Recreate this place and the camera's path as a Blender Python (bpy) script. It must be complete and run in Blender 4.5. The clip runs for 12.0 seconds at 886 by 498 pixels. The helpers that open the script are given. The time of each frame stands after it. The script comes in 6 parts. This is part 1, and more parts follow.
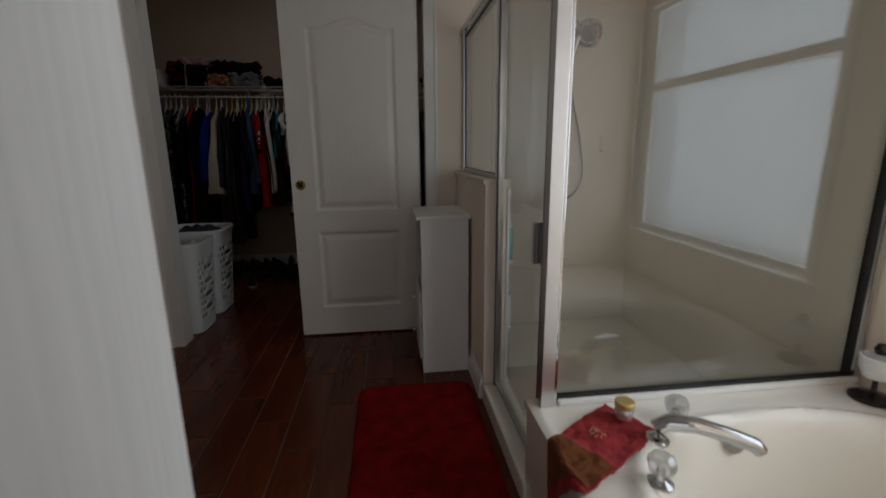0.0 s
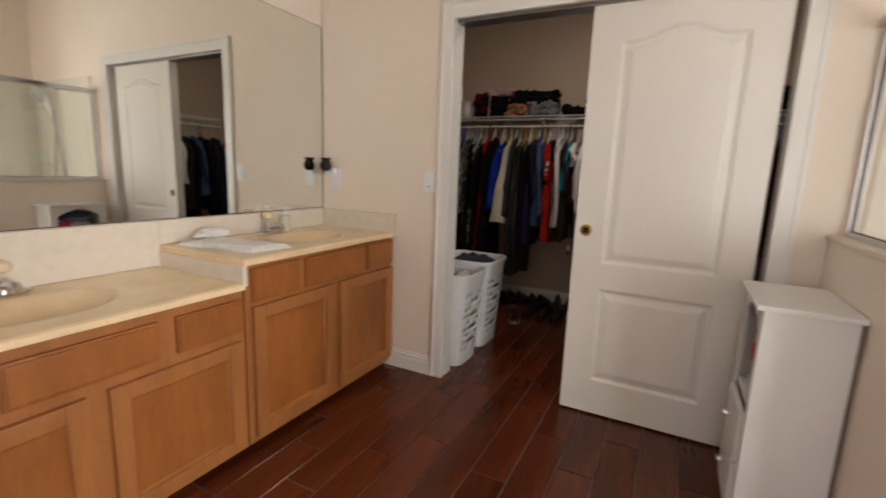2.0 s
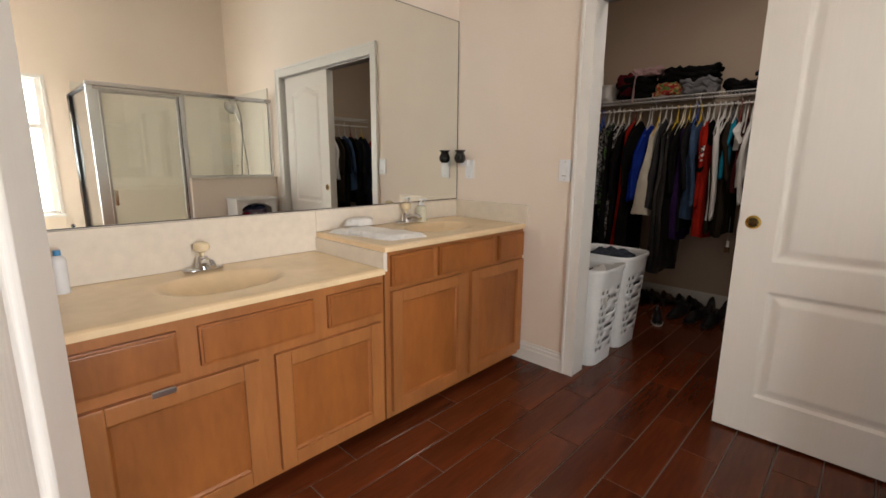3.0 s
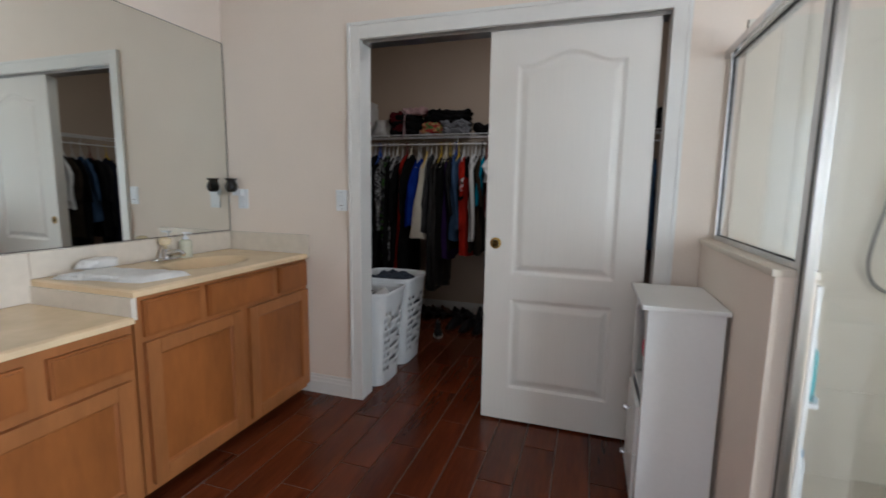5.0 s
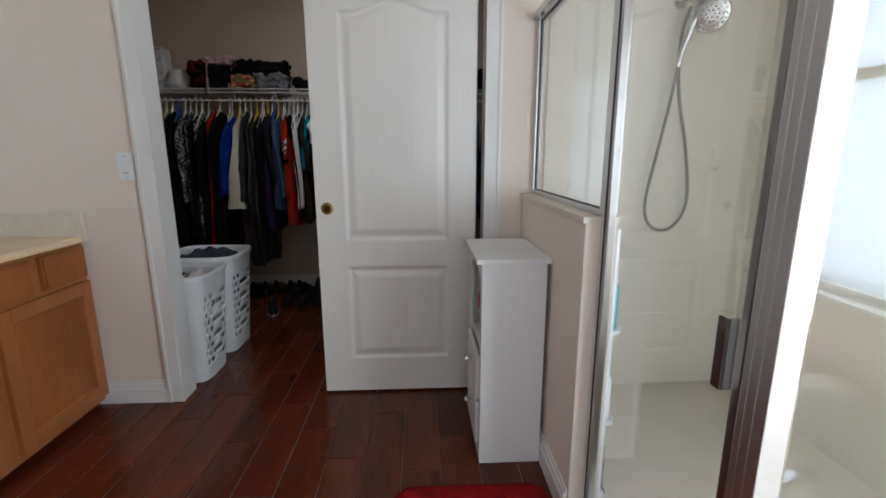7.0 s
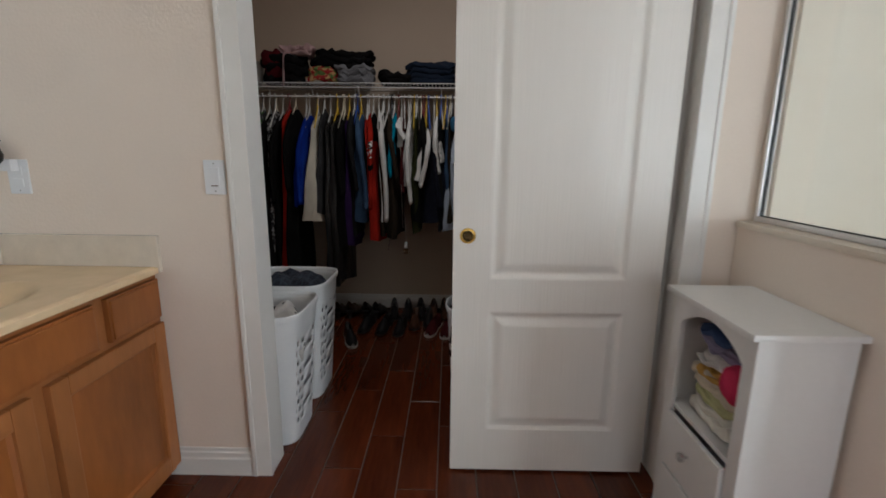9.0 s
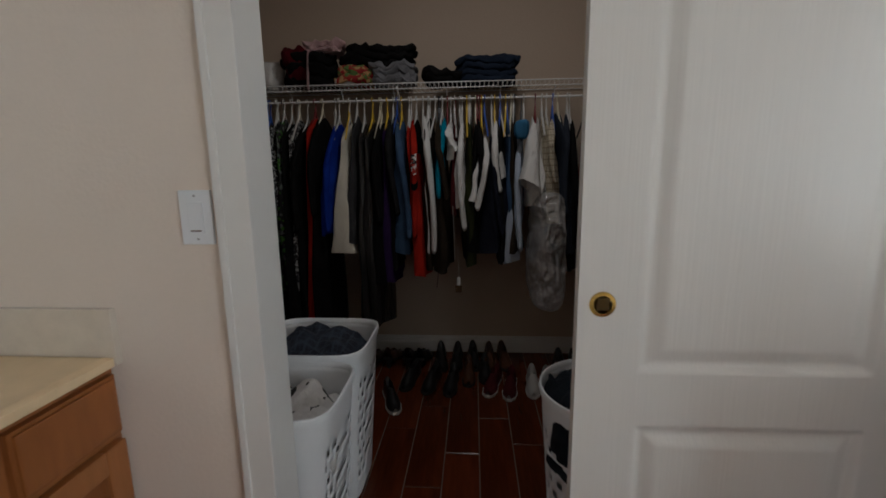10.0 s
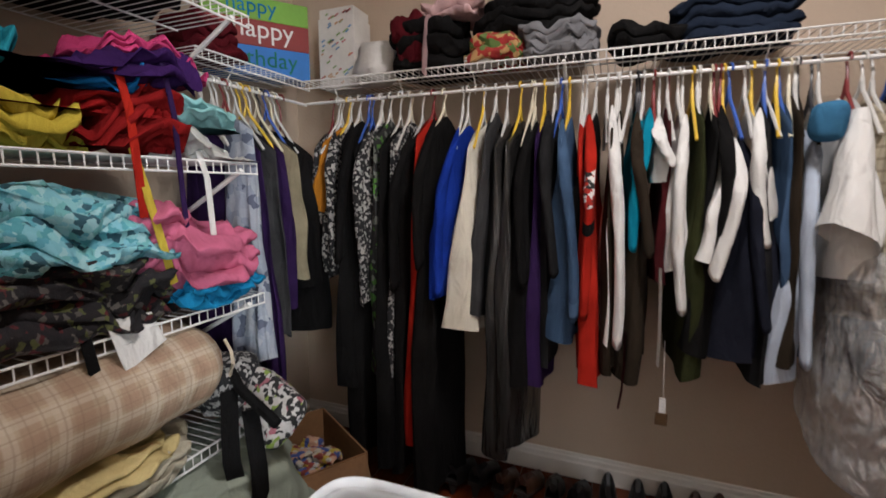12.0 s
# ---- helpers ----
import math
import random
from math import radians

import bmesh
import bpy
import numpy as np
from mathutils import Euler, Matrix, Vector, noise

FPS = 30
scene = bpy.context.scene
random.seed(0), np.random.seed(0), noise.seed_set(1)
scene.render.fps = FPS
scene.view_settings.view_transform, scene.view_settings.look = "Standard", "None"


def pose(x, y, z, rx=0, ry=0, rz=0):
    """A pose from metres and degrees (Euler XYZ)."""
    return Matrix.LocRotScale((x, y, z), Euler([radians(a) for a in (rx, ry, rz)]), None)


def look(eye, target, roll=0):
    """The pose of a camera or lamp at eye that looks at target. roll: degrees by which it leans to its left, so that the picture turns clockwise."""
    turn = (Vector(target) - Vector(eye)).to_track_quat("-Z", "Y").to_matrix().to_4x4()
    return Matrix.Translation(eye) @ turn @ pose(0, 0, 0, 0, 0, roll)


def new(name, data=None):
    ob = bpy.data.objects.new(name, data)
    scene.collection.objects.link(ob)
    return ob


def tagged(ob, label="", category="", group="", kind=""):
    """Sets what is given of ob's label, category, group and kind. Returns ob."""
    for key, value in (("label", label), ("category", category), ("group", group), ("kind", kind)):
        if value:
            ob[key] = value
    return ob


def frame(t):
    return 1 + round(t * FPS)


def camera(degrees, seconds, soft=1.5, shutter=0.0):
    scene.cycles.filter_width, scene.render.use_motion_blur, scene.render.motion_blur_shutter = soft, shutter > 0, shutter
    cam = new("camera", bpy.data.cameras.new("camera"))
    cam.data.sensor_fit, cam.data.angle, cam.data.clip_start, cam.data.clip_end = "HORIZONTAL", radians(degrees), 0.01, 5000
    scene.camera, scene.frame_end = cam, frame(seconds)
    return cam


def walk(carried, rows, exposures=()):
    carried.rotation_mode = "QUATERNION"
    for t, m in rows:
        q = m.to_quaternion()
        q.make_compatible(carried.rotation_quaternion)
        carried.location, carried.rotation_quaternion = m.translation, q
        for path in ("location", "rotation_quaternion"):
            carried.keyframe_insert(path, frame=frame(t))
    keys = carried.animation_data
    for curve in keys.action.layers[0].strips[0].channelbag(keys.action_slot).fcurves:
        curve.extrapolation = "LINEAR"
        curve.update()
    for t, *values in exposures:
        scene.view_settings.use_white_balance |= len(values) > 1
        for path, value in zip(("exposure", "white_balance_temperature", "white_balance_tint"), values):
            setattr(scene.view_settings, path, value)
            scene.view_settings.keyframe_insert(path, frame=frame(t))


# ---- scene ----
cam = camera(89.7, 12.0, 1.6, 0.3)
PATH = [
    (0, (0.633, 0.264, 1.17), (0.867, 2.202, 0.733), -0.6),
    (0.5, (0.68, 0.438, 1.262), (0.703, 2.405, 0.904), 0.7),
    (0.6, (0.668, 0.468, 1.264), (0.587, 2.434, 0.922), 1.3),
    (1, (0.62, 0.58, 1.248), (0.289, 2.526, 0.922), 0.5),
    (1.5, (0.544, 0.694, 1.236), (0.12, 2.617, 0.889), -1.1),
    (2, (0.486, 0.74, 1.231), (-0.41, 2.496, 0.887), 2.2),
    (2.5, (0.459, 0.75, 1.213), (-0.81, 2.241, 0.801), 0.5),
    (2.7, (0.461, 0.75, 1.21), (-0.901, 2.16, 0.812), 0.3),
    (4.3, (0.537, 0.774, 1.252), (-0.594, 2.407, 1.015), 1.4),
    (4.5, (0.534, 0.765, 1.259), (-0.456, 2.486, 1.02), 1.8),
    (5, (0.564, 0.763, 1.238), (-0.049, 2.649, 0.975), 0.9),
    (5.5, (0.569, 0.74, 1.222), (0.336, 2.707, 0.949), 0.1),
    (6, (0.577, 0.736, 1.224), (0.561, 2.709, 0.901), -0.6),
    (6.5, (0.573, 0.777, 1.211), (0.689, 2.734, 0.815), 1.7),
    (6.7, (0.581, 0.824, 1.216), (0.664, 2.779, 0.803), -0.1),
    (8.3, (0.258, 1.085, 1.225), (0.448, 3.034, 0.818), 1.9),
    (8.5, (0.213, 1.17, 1.233), (0.368, 3.13, 0.871), -0.1),
    (9, (0.043, 1.448, 1.25), (0.019, 3.405, 0.842), 0.6),
    (9.5, (-0.122, 1.749, 1.256), (-0.096, 3.708, 0.854), -2.4),
    (10, (-0.169, 2.072, 1.27), (-0.307, 4.034, 0.909), -0.8),
    (10.5, (-0.262, 2.365, 1.279), (-0.358, 4.329, 0.914), -2.1),
    (11, (-0.314, 2.635, 1.292), (-0.486, 4.598, 0.939), -0.4),
    (11.3, (-0.33, 2.785, 1.275), (-0.788, 4.712, 0.929), -0.9),
    (11.5, (-0.335, 2.862, 1.285), (-0.92, 4.742, 0.892), 0.3),
    (11.6, (-0.358, 2.915, 1.284), (-0.972, 4.796, 0.903), -0.5),
    (12, (-0.409, 3.072, 1.294), (-1.13, 4.917, 1.022), -0.1),
]
EXPO = [(0.0, -1.25, 6100, 10), (0.5, -0.38, 6400, 13), (1.0, 0.3, 6750, 15), (1.5, 0.6, 6800, 16), (2.5, 0.98, 6850, 15), (4.4, 0.68, 5850, 10), (6.0, 0.58, 5450, 8), (8.5, 0.72, 5800, 10), (9.5, 0.45, 5850, 9), (10.5, 0.05, 5850, 9), (11.0, 0.35, 6100, 11), (11.5, 1.35, 6900, 15), (12.0, 2.5, 6000, 13)]
walk(cam, [(t, look(eye, target, roll)) for t, eye, target, roll in PATH], EXPO)

# ---- light: daylight through the frosted bathroom window, plus added bedroom and closet fill ----
world = bpy.data.worlds.new("world")
scene.world = world
world.use_nodes = True
wn = world.node_tree.nodes
sky = wn.new("ShaderNodeTexSky")
sky.sky_type, sky.sun_disc, sky.sun_elevation, sky.sun_rotation = "NISHITA", False, radians(40), radians(120)
world.node_tree.links.new(sky.outputs[0], wn["Background"].inputs[0])
wn["Background"].inputs[1].default_value = 0.1


def area_lamp(name, where, target, sx, sy, watts, colour):
    data = bpy.data.lights.new(name, "AREA")
    data.shape, data.size, data.size_y, data.energy, data.color = "RECTANGLE", sx, sy, watts, colour
    ob = new(name, data)
    ob.matrix_world = look(where, target)
    return ob


area_lamp("window_daylight", (2.42, 0.685, 1.33), (0.0, 0.685, 1.33), 1.22, 1.26, 47, (0.95, 0.98, 1.0))
# added fill from the unseen bedroom, sent in through the doorway; no window modelled
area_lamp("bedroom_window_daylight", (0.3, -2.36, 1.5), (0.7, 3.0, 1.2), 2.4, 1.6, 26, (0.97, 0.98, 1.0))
# added fill under the closet ceiling to brighten clothes and walls; no fixture there
area_lamp("closet_ceiling_light", (-0.1, 3.7, 2.7), (-0.1, 3.9, 0.0), 0.3, 0.3, 4.5, (1.0, 0.92, 0.84))

# ---- materials ----


def mat(name, colour, rough=0.6, metal=0.0, vary=0.08, scale=6.0, fine=60.0, bump=0.05, spec=0.5, island=0.0, rnd=0.0, stretch=None, coat=0.0, crease=0.0):
    """Base colour with two scales of variation and a fine relief."""
    m = bpy.data.materials.new(name)
    m.use_nodes = True
    nt = m.node_tree
    b = nt.nodes["Principled BSDF"]
    b.inputs["Roughness"].default_value, b.inputs["Metallic"].default_value = rough, metal
    b.inputs["Specular IOR Level"].default_value = spec
    b.inputs["Coat Weight"].default_value = coat
    tc = nt.nodes.new("ShaderNodeTexCoord")
    mp = nt.nodes.new("ShaderNodeMapping")
    nt.links.new(tc.outputs["Object"], mp.inputs[0])
    if stretch:
        mp.inputs["Scale"].default_value = stretch
    big = nt.nodes.new("ShaderNodeTexNoise")
    big.inputs["Scale"].default_value, big.inputs["Detail"].default_value = scale, 4
    nt.links.new(mp.outputs[0], big.inputs["Vector"])
    small = nt.nodes.new("ShaderNodeTexNoise")
    small.inputs["Scale"].default_value, small.inputs["Detail"].default_value = fine, 3
    nt.links.new(mp.outputs[0], small.inputs["Vector"])
    add = nt.nodes.new("ShaderNodeMath")
    add.operation = "MULTIPLY_ADD"
    add.inputs[1].default_value = 0.35
    nt.links.new(small.outputs[0], add.inputs[0])
    nt.links.new(big.outputs[0], add.inputs[2])
    last = add.outputs[0]
    if rnd:
        oi = nt.nodes.new("ShaderNodeObjectInfo")
        ad = nt.nodes.new("ShaderNodeMath")
        ad.operation = "MULTIPLY_ADD"
        ad.inputs[1].default_value = rnd
        nt.links.new(oi.outputs["Random"], ad.inputs[0])
        nt.links.new(last, ad.inputs[2])
        sb = nt.nodes.new("ShaderNodeMath")
        sb.operation = "SUBTRACT"
        sb.inputs[1].default_value = rnd / 2
        nt.links.new(ad.outputs[0], sb.inputs[0])
        last = sb.outputs[0]
    ramp = nt.nodes.new("ShaderNodeValToRGB")
    lo = [max(0, c * (1 - vary * 2.2)) for c in colour]
    hi = [min(1, c * (1 + vary * 1.6)) for c in colour]
    ramp.color_ramp.elements[0].position, ramp.color_ramp.elements[1].position = 0.35, 1.0
    ramp.color_ramp.elements[0].color, ramp.color_ramp.elements[1].color = (*lo, 1), (*hi, 1)
    nt.links.new(last, ramp.inputs[0])
    nt.links.new(ramp.outputs[0], b.inputs["Base Color"])
    if bump:
        bp = nt.nodes.new("ShaderNodeBump")
        bp.inputs["Strength"].default_value, bp.inputs["Distance"].default_value = bump, 0.01
        nt.links.new(small.outputs[0], bp.inputs["Height"])
        nt.links.new(bp.outputs[0], b.inputs["Normal"])
        if crease:
            cm = nt.nodes.new("ShaderNodeMapping")
            cm.inputs["Scale"].default_value = (1.0, 1.0, 0.3)
            nt.links.new(tc.outputs["Object"], cm.inputs[0])
            cn = nt.nodes.new("ShaderNodeTexNoise")
            cn.inputs["Scale"].default_value, cn.inputs["Detail"].default_value, cn.inputs["Distortion"].default_value = 22.0, 4, 0.8
            nt.links.new(cm.outputs[0], cn.inputs["Vector"])
            cb = nt.nodes.new("ShaderNodeBump")
            cb.inputs["Strength"].default_value, cb.inputs["Distance"].default_value = crease, 0.03
            nt.links.new(cn.outputs[0], cb.inputs["Height"])
            nt.links.new(cb.outputs[0], bp.inputs["Normal"])
    return m


def glass(name, colour=(0.95, 0.98, 0.96), rough=0.0, base=0.05):
    """Thin clear glass: mirror-like gloss over a clear body."""
    m = bpy.data.materials.new(name)
    m.use_nodes = True
    nt = m.node_tree
    nt.nodes.remove(nt.nodes["Principled BSDF"])
    clear, gloss, mix = nt.nodes.new("ShaderNodeBsdfTransparent"), nt.nodes.new("ShaderNodeBsdfGlossy"), nt.nodes.new("ShaderNodeMixShader")
    lw = nt.nodes.new("ShaderNodeLayerWeight")
    lw.inputs[0].default_value = 0.5
    pw = nt.nodes.new("ShaderNodeMath")
    pw.operation = "POWER"
    pw.inputs[1].default_value = 4.0
    nt.links.new(lw.outputs["Facing"], pw.inputs[0])
    fr = nt.nodes.new("ShaderNodeMapRange")
    fr.inputs["To Min"].default_value, fr.inputs["To Max"].default_value = base, 0.9
    nt.links.new(pw.outputs[0], fr.inputs[0])
    clear.inputs[0].default_value = (*colour, 1)
    gloss.inputs["Roughness"].default_value = rough
    nt.links.new(fr.outputs[0], mix.inputs[0])
    nt.links.new(clear.outputs[0], mix.inputs[1])
    nt.links.new(gloss.outputs[0], mix.inputs[2])
    nt.links.new(mix.outputs[0], nt.nodes["Material Output"].inputs[0])
    return m


def frosted(name):
    """Obscure glass: passes light, scatters it white."""
    m = bpy.data.materials.new(name)
    m.use_nodes = True
    nt = m.node_tree
    nt.nodes.remove(nt.nodes["Principled BSDF"])
    clear, tr, mix = nt.nodes.new("ShaderNodeBsdfTransparent"), nt.nodes.new("ShaderNodeBsdfTranslucent"), nt.nodes.new("ShaderNodeMixShader")
    tr.inputs[0].default_value = (0.6, 0.62, 0.63, 1)
    clear.inputs[0].default_value = (0.55, 0.565, 0.57, 1)
    no = nt.nodes.new("ShaderNodeTexNoise")
    no.inputs["Scale"].default_value = 3.0
    mr = nt.nodes.new("ShaderNodeMapRange")
    mr.inputs["To Min"].default_value, mr.inputs["To Max"].default_value = 0.45, 0.6
    nt.links.new(no.outputs[0], mr.inputs[0])
    nt.links.new(mr.outputs[0], mix.inputs[0])
    nt.links.new(clear.outputs[0], mix.inputs[1])
    nt.links.new(tr.outputs[0], mix.inputs[2])
    nt.links.new(mix.outputs[0], nt.nodes["Material Output"].inputs[0])
    return m


def plaid(name, base, line_a, line_b, size, rough=0.9):
    """Woven check: crossing bands in two colours."""
    m = mat(name, base, rough, vary=0.1, fine=400, bump=0.3)
    nt = m.node_tree
    b = nt.nodes["Principled BSDF"]
    ramp = b.inputs["Base Color"].links[0].from_node
    tc = nt.nodes.new("ShaderNodeTexCoord")
    last = ramp.outputs[0]
    for axis, col, k, w in (("X", line_a, 1.0, 0.86), ("Y", line_a, 1.0, 0.86), ("Z", line_b, 1.0, 0.86), ("X", line_b, 2.3, 0.93), ("Y", line_b, 2.3, 0.93)):
        wv = nt.nodes.new("ShaderNodeTexWave")
        wv.bands_direction = axis
        wv.inputs["Scale"].default_value = k / size * 0.5
        nt.links.new(tc.outputs["Object"], wv.inputs[0])
        gt = nt.nodes.new("ShaderNodeMath")
        gt.operation = "GREATER_THAN"
        gt.inputs[1].default_value = w
        nt.links.new(wv.outputs["Fac"], gt.inputs[0])
        half = nt.nodes.new("ShaderNodeMath")
        half.operation = "MULTIPLY"
        half.inputs[1].default_value = 0.5
        nt.links.new(gt.outputs[0], half.inputs[0])
        mx = nt.nodes.new("ShaderNodeMix")
        mx.data_type = "RGBA"
        nt.links.new(half.outputs[0], mx.inputs[0])
        nt.links.new(last, mx.inputs[6])
        mx.inputs[7].default_value = (*col, 1)
        last = mx.outputs[2]
    nt.links.new(last, b.inputs["Base Color"])
    return m


def printed(name, colours, size, rough=0.9):
    """Printed cloth: irregular blotches of several colours."""
    m = mat(name, colours[0], rough, fine=300, bump=0.25, crease=0.45)
    nt = m.node_tree
    b = nt.nodes["Principled BSDF"]
    tc = nt.nodes.new("ShaderNodeTexCoord")
    no = nt.nodes.new("ShaderNodeTexNoise")
    no.inputs["Scale"].default_value, no.inputs["Detail"].default_value = 0.7 / size, 2
    nt.links.new(tc.outputs["Object"], no.inputs["Vector"])
    mv = nt.nodes.new("ShaderNodeVectorMath")
    mv.operation = "MULTIPLY_ADD"
    mv.inputs[1].default_value = (size * 1.6,) * 3
    nt.links.new(no.outputs["Color"], mv.inputs[0])
    nt.links.new(tc.outputs["Object"], mv.inputs[2])
    vo = nt.nodes.new("ShaderNodeTexVoronoi")
    vo.inputs["Scale"].default_value = 0.9 / size
    nt.links.new(mv.outputs[0], vo.inputs["Vector"])
    sx = nt.nodes.new("ShaderNodeSeparateColor")
    nt.links.new(vo.outputs["Color"], sx.inputs[0])
    ramp = nt.nodes.new("ShaderNodeValToRGB")
    ramp.color_ramp.interpolation = "CONSTANT"
    n = len(colours)
    e = ramp.color_ramp.elements
    e[0].position, e[0].color = 0.0, (*colours[0], 1)
    e[1].position, e[1].color = 1 / n, (*colours[1], 1)
    for i in range(2, n):
        k = e.new(i / n)
        k.color = (*colours[i], 1)
    nt.links.new(sx.outputs[0], ramp.inputs[0])
    nt.links.new(ramp.outputs[0], b.inputs["Base Color"])
    return m


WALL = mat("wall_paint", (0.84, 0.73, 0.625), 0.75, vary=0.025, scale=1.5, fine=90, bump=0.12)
# even beige closet paint, darkened partly for the shade beneath the hanging clothes
CLOSETWALL = mat("shade_darkened_closet_paint", (0.56, 0.45, 0.345), 0.8, vary=0.03, scale=1.5, fine=90, bump=0.12)
CEIL = mat("ceiling_paint", (0.82, 0.8, 0.76), 0.9, vary=0.02, fine=60, bump=0.2)
TRIM = mat("white_trim_paint", (0.8, 0.78, 0.74), 0.4, vary=0.02, scale=3, fine=40, bump=0.02)
DOORPAINT = mat("white_door_paint", (0.82, 0.785, 0.73), 0.45, vary=0.025, scale=2, fine=150, bump=0.12, stretch=(1, 1, 0.025))
GRAINED = mat("grained_white_door", (0.8, 0.775, 0.735), 0.5, vary=0.1, scale=1.5, fine=170, bump=0.3, stretch=(1, 1, 0.02))
WOOD = mat("maple_veneer", (0.335, 0.113, 0.026), 0.4, vary=0.17, scale=1.6, fine=11, bump=0.02, stretch=(4, 4, 1.1))
WOODFRAME = mat("maple_frame", (0.375, 0.143, 0.042), 0.4, vary=0.13, scale=1.6, fine=11, bump=0.02, stretch=(5, 5, 1.1))
WOODDARK = mat("maple_edge", (0.33, 0.14, 0.05), 0.5, vary=0.12, scale=2, fine=12, bump=0.02)
PLANK = mat("wood_look_tile", (0.105, 0.0225, 0.0072), 0.19, vary=0.25, scale=1.6, fine=10, bump=0.03, spec=0.35, rnd=0.28, stretch=(7, 0.8, 1))
GROUT = mat("grey_grout", (0.17, 0.12, 0.09), 0.9, vary=0.1, fine=200, bump=0.2)
MARBLE = mat("cultured_marble", (0.84, 0.63, 0.38), 0.2, vary=0.06, scale=6, fine=26, bump=0.0, coat=0.1)
SPLASH = mat("marble_splash", (0.76, 0.675, 0.56), 0.2, vary=0.035, scale=22, fine=140, bump=0.0, coat=0.2)
TUBWHITE = mat("tub_acrylic", (0.8, 0.75, 0.66), 0.12, vary=0.015, scale=3, fine=20, bump=0.0, coat=0.4)
SURROUND = mat("shower_panel", (0.79, 0.75, 0.655), 0.12, vary=0.02, scale=2, fine=12, bump=0.0)
CAPSTONE = mat("marble_cap", (0.74, 0.66, 0.55), 0.4, vary=0.03, scale=3, fine=20, bump=0.01)
CHROME = mat("chrome", (0.62, 0.62, 0.63), 0.09, metal=1.0, vary=0.03, scale=8, bump=0.0)
STEEL = mat("brushed_metal", (0.45, 0.44, 0.43), 0.28, metal=1.0, vary=0.06, scale=8, bump=0.0)
SATIN = mat("satin_aluminium", (0.72, 0.72, 0.72), 0.36, metal=1.0, vary=0.03, scale=8, bump=0.0)
BRASS = mat("brass", (0.7, 0.47, 0.13), 0.2, metal=1.0, vary=0.1, scale=20, bump=0.0)
RUBBER = mat("black_gasket", (0.02, 0.02, 0.02), 0.6, vary=0.1)
BLACK = mat("black_ceramic", (0.015, 0.013, 0.012), 0.25, vary=0.1)
PLASTIC = mat("white_plastic", (0.8, 0.81, 0.82), 0.4, vary=0.02, fine=80, bump=0.03)
LAMINATE = mat("white_laminate", (0.8, 0.79, 0.77), 0.45, vary=0.03, scale=2, fine=60, bump=0.05)
WIRE = mat("white_coated_wire", (0.85, 0.84, 0.82), 0.35, vary=0.02)
GLASS = glass("clear_glass", (0.985, 0.99, 0.98), base=0.085)
CLEARPLASTIC = glass("clear_plastic", (0.82, 0.82, 0.82), 0.12, 0.26)
FROST = frosted("obscure_glass")
MIRROR = bpy.data.materials.new("mirror")
MIRROR.use_nodes = True
MIRROR.node_tree.nodes["Principled BSDF"].inputs["Base Color"].default_value = (0.86, 0.89, 0.86, 1)
MIRROR.node_tree.nodes["Principled BSDF"].inputs["Metallic"].default_value = 1.0
MIRROR.node_tree.nodes["Principled BSDF"].inputs["Roughness"].default_value = 0.015
RUG = mat("red_shag", (0.25, 0.007, 0.006), 1.0, vary=0.22, scale=14, fine=220, bump=0.9, spec=0.1)
CARPET = mat("beige_carpet", (0.35, 0.29, 0.23), 1.0, vary=0.1, fine=300, bump=0.6)



def film(name, clear_share):
    """Crumpled clear film: see-through, with a milky body and sharp gloss on its creases."""
    m = bpy.data.materials.new(name)
    m.use_nodes = True
    nt = m.node_tree
    nt.nodes.remove(nt.nodes["Principled BSDF"])
    tc, mp, no, bp = (nt.nodes.new("ShaderNode" + k) for k in ("TexCoord", "Mapping", "TexNoise", "Bump"))
    mp.inputs["Scale"].default_value = (1.2, 1.2, 0.6)
    no.inputs["Scale"].default_value, no.inputs["Detail"].default_value, no.inputs["Distortion"].default_value = 16.0, 3, 1.2
    bp.inputs["Strength"].default_value, bp.inputs["Distance"].default_value = 0.9, 0.03
    clear, body, gloss, haze, mix = (nt.nodes.new("ShaderNode" + k) for k in ("BsdfTransparent", "BsdfDiffuse", "BsdfGlossy", "MixShader", "MixShader"))
    body.inputs[0].default_value = (0.88, 0.88, 0.87, 1)
    gloss.inputs["Roughness"].default_value = 0.13
    haze.inputs[0].default_value, mix.inputs[0].default_value = 0.5, 1 - clear_share
    nt.links.new(tc.outputs["Object"], mp.inputs[0])
    nt.links.new(mp.outputs[0], no.inputs["Vector"])
    nt.links.new(no.outputs[0], bp.inputs["Height"])
    for sh_ in (body, gloss):
        nt.links.new(bp.outputs[0], sh_.inputs["Normal"])
    nt.links.new(body.outputs[0], haze.inputs[1])
    nt.links.new(gloss.outputs[0], haze.inputs[2])
    nt.links.new(clear.outputs[0], mix.inputs[1])
    nt.links.new(haze.outputs[0], mix.inputs[2])
    nt.links.new(mix.outputs[0], nt.nodes["Material Output"].inputs[0])
    return m


FILM = film("thin_film", 0.5)
_fab = {}


def fabric(key, colour, rough=0.95, vary=0.18):
    if key not in _fab:
        _fab[key] = mat("cloth_" + key, colour, rough, vary=vary, scale=9, fine=500, bump=0.35, spec=0.06, crease=0.55)
    return _fab[key]


# ---- mesh tools ----


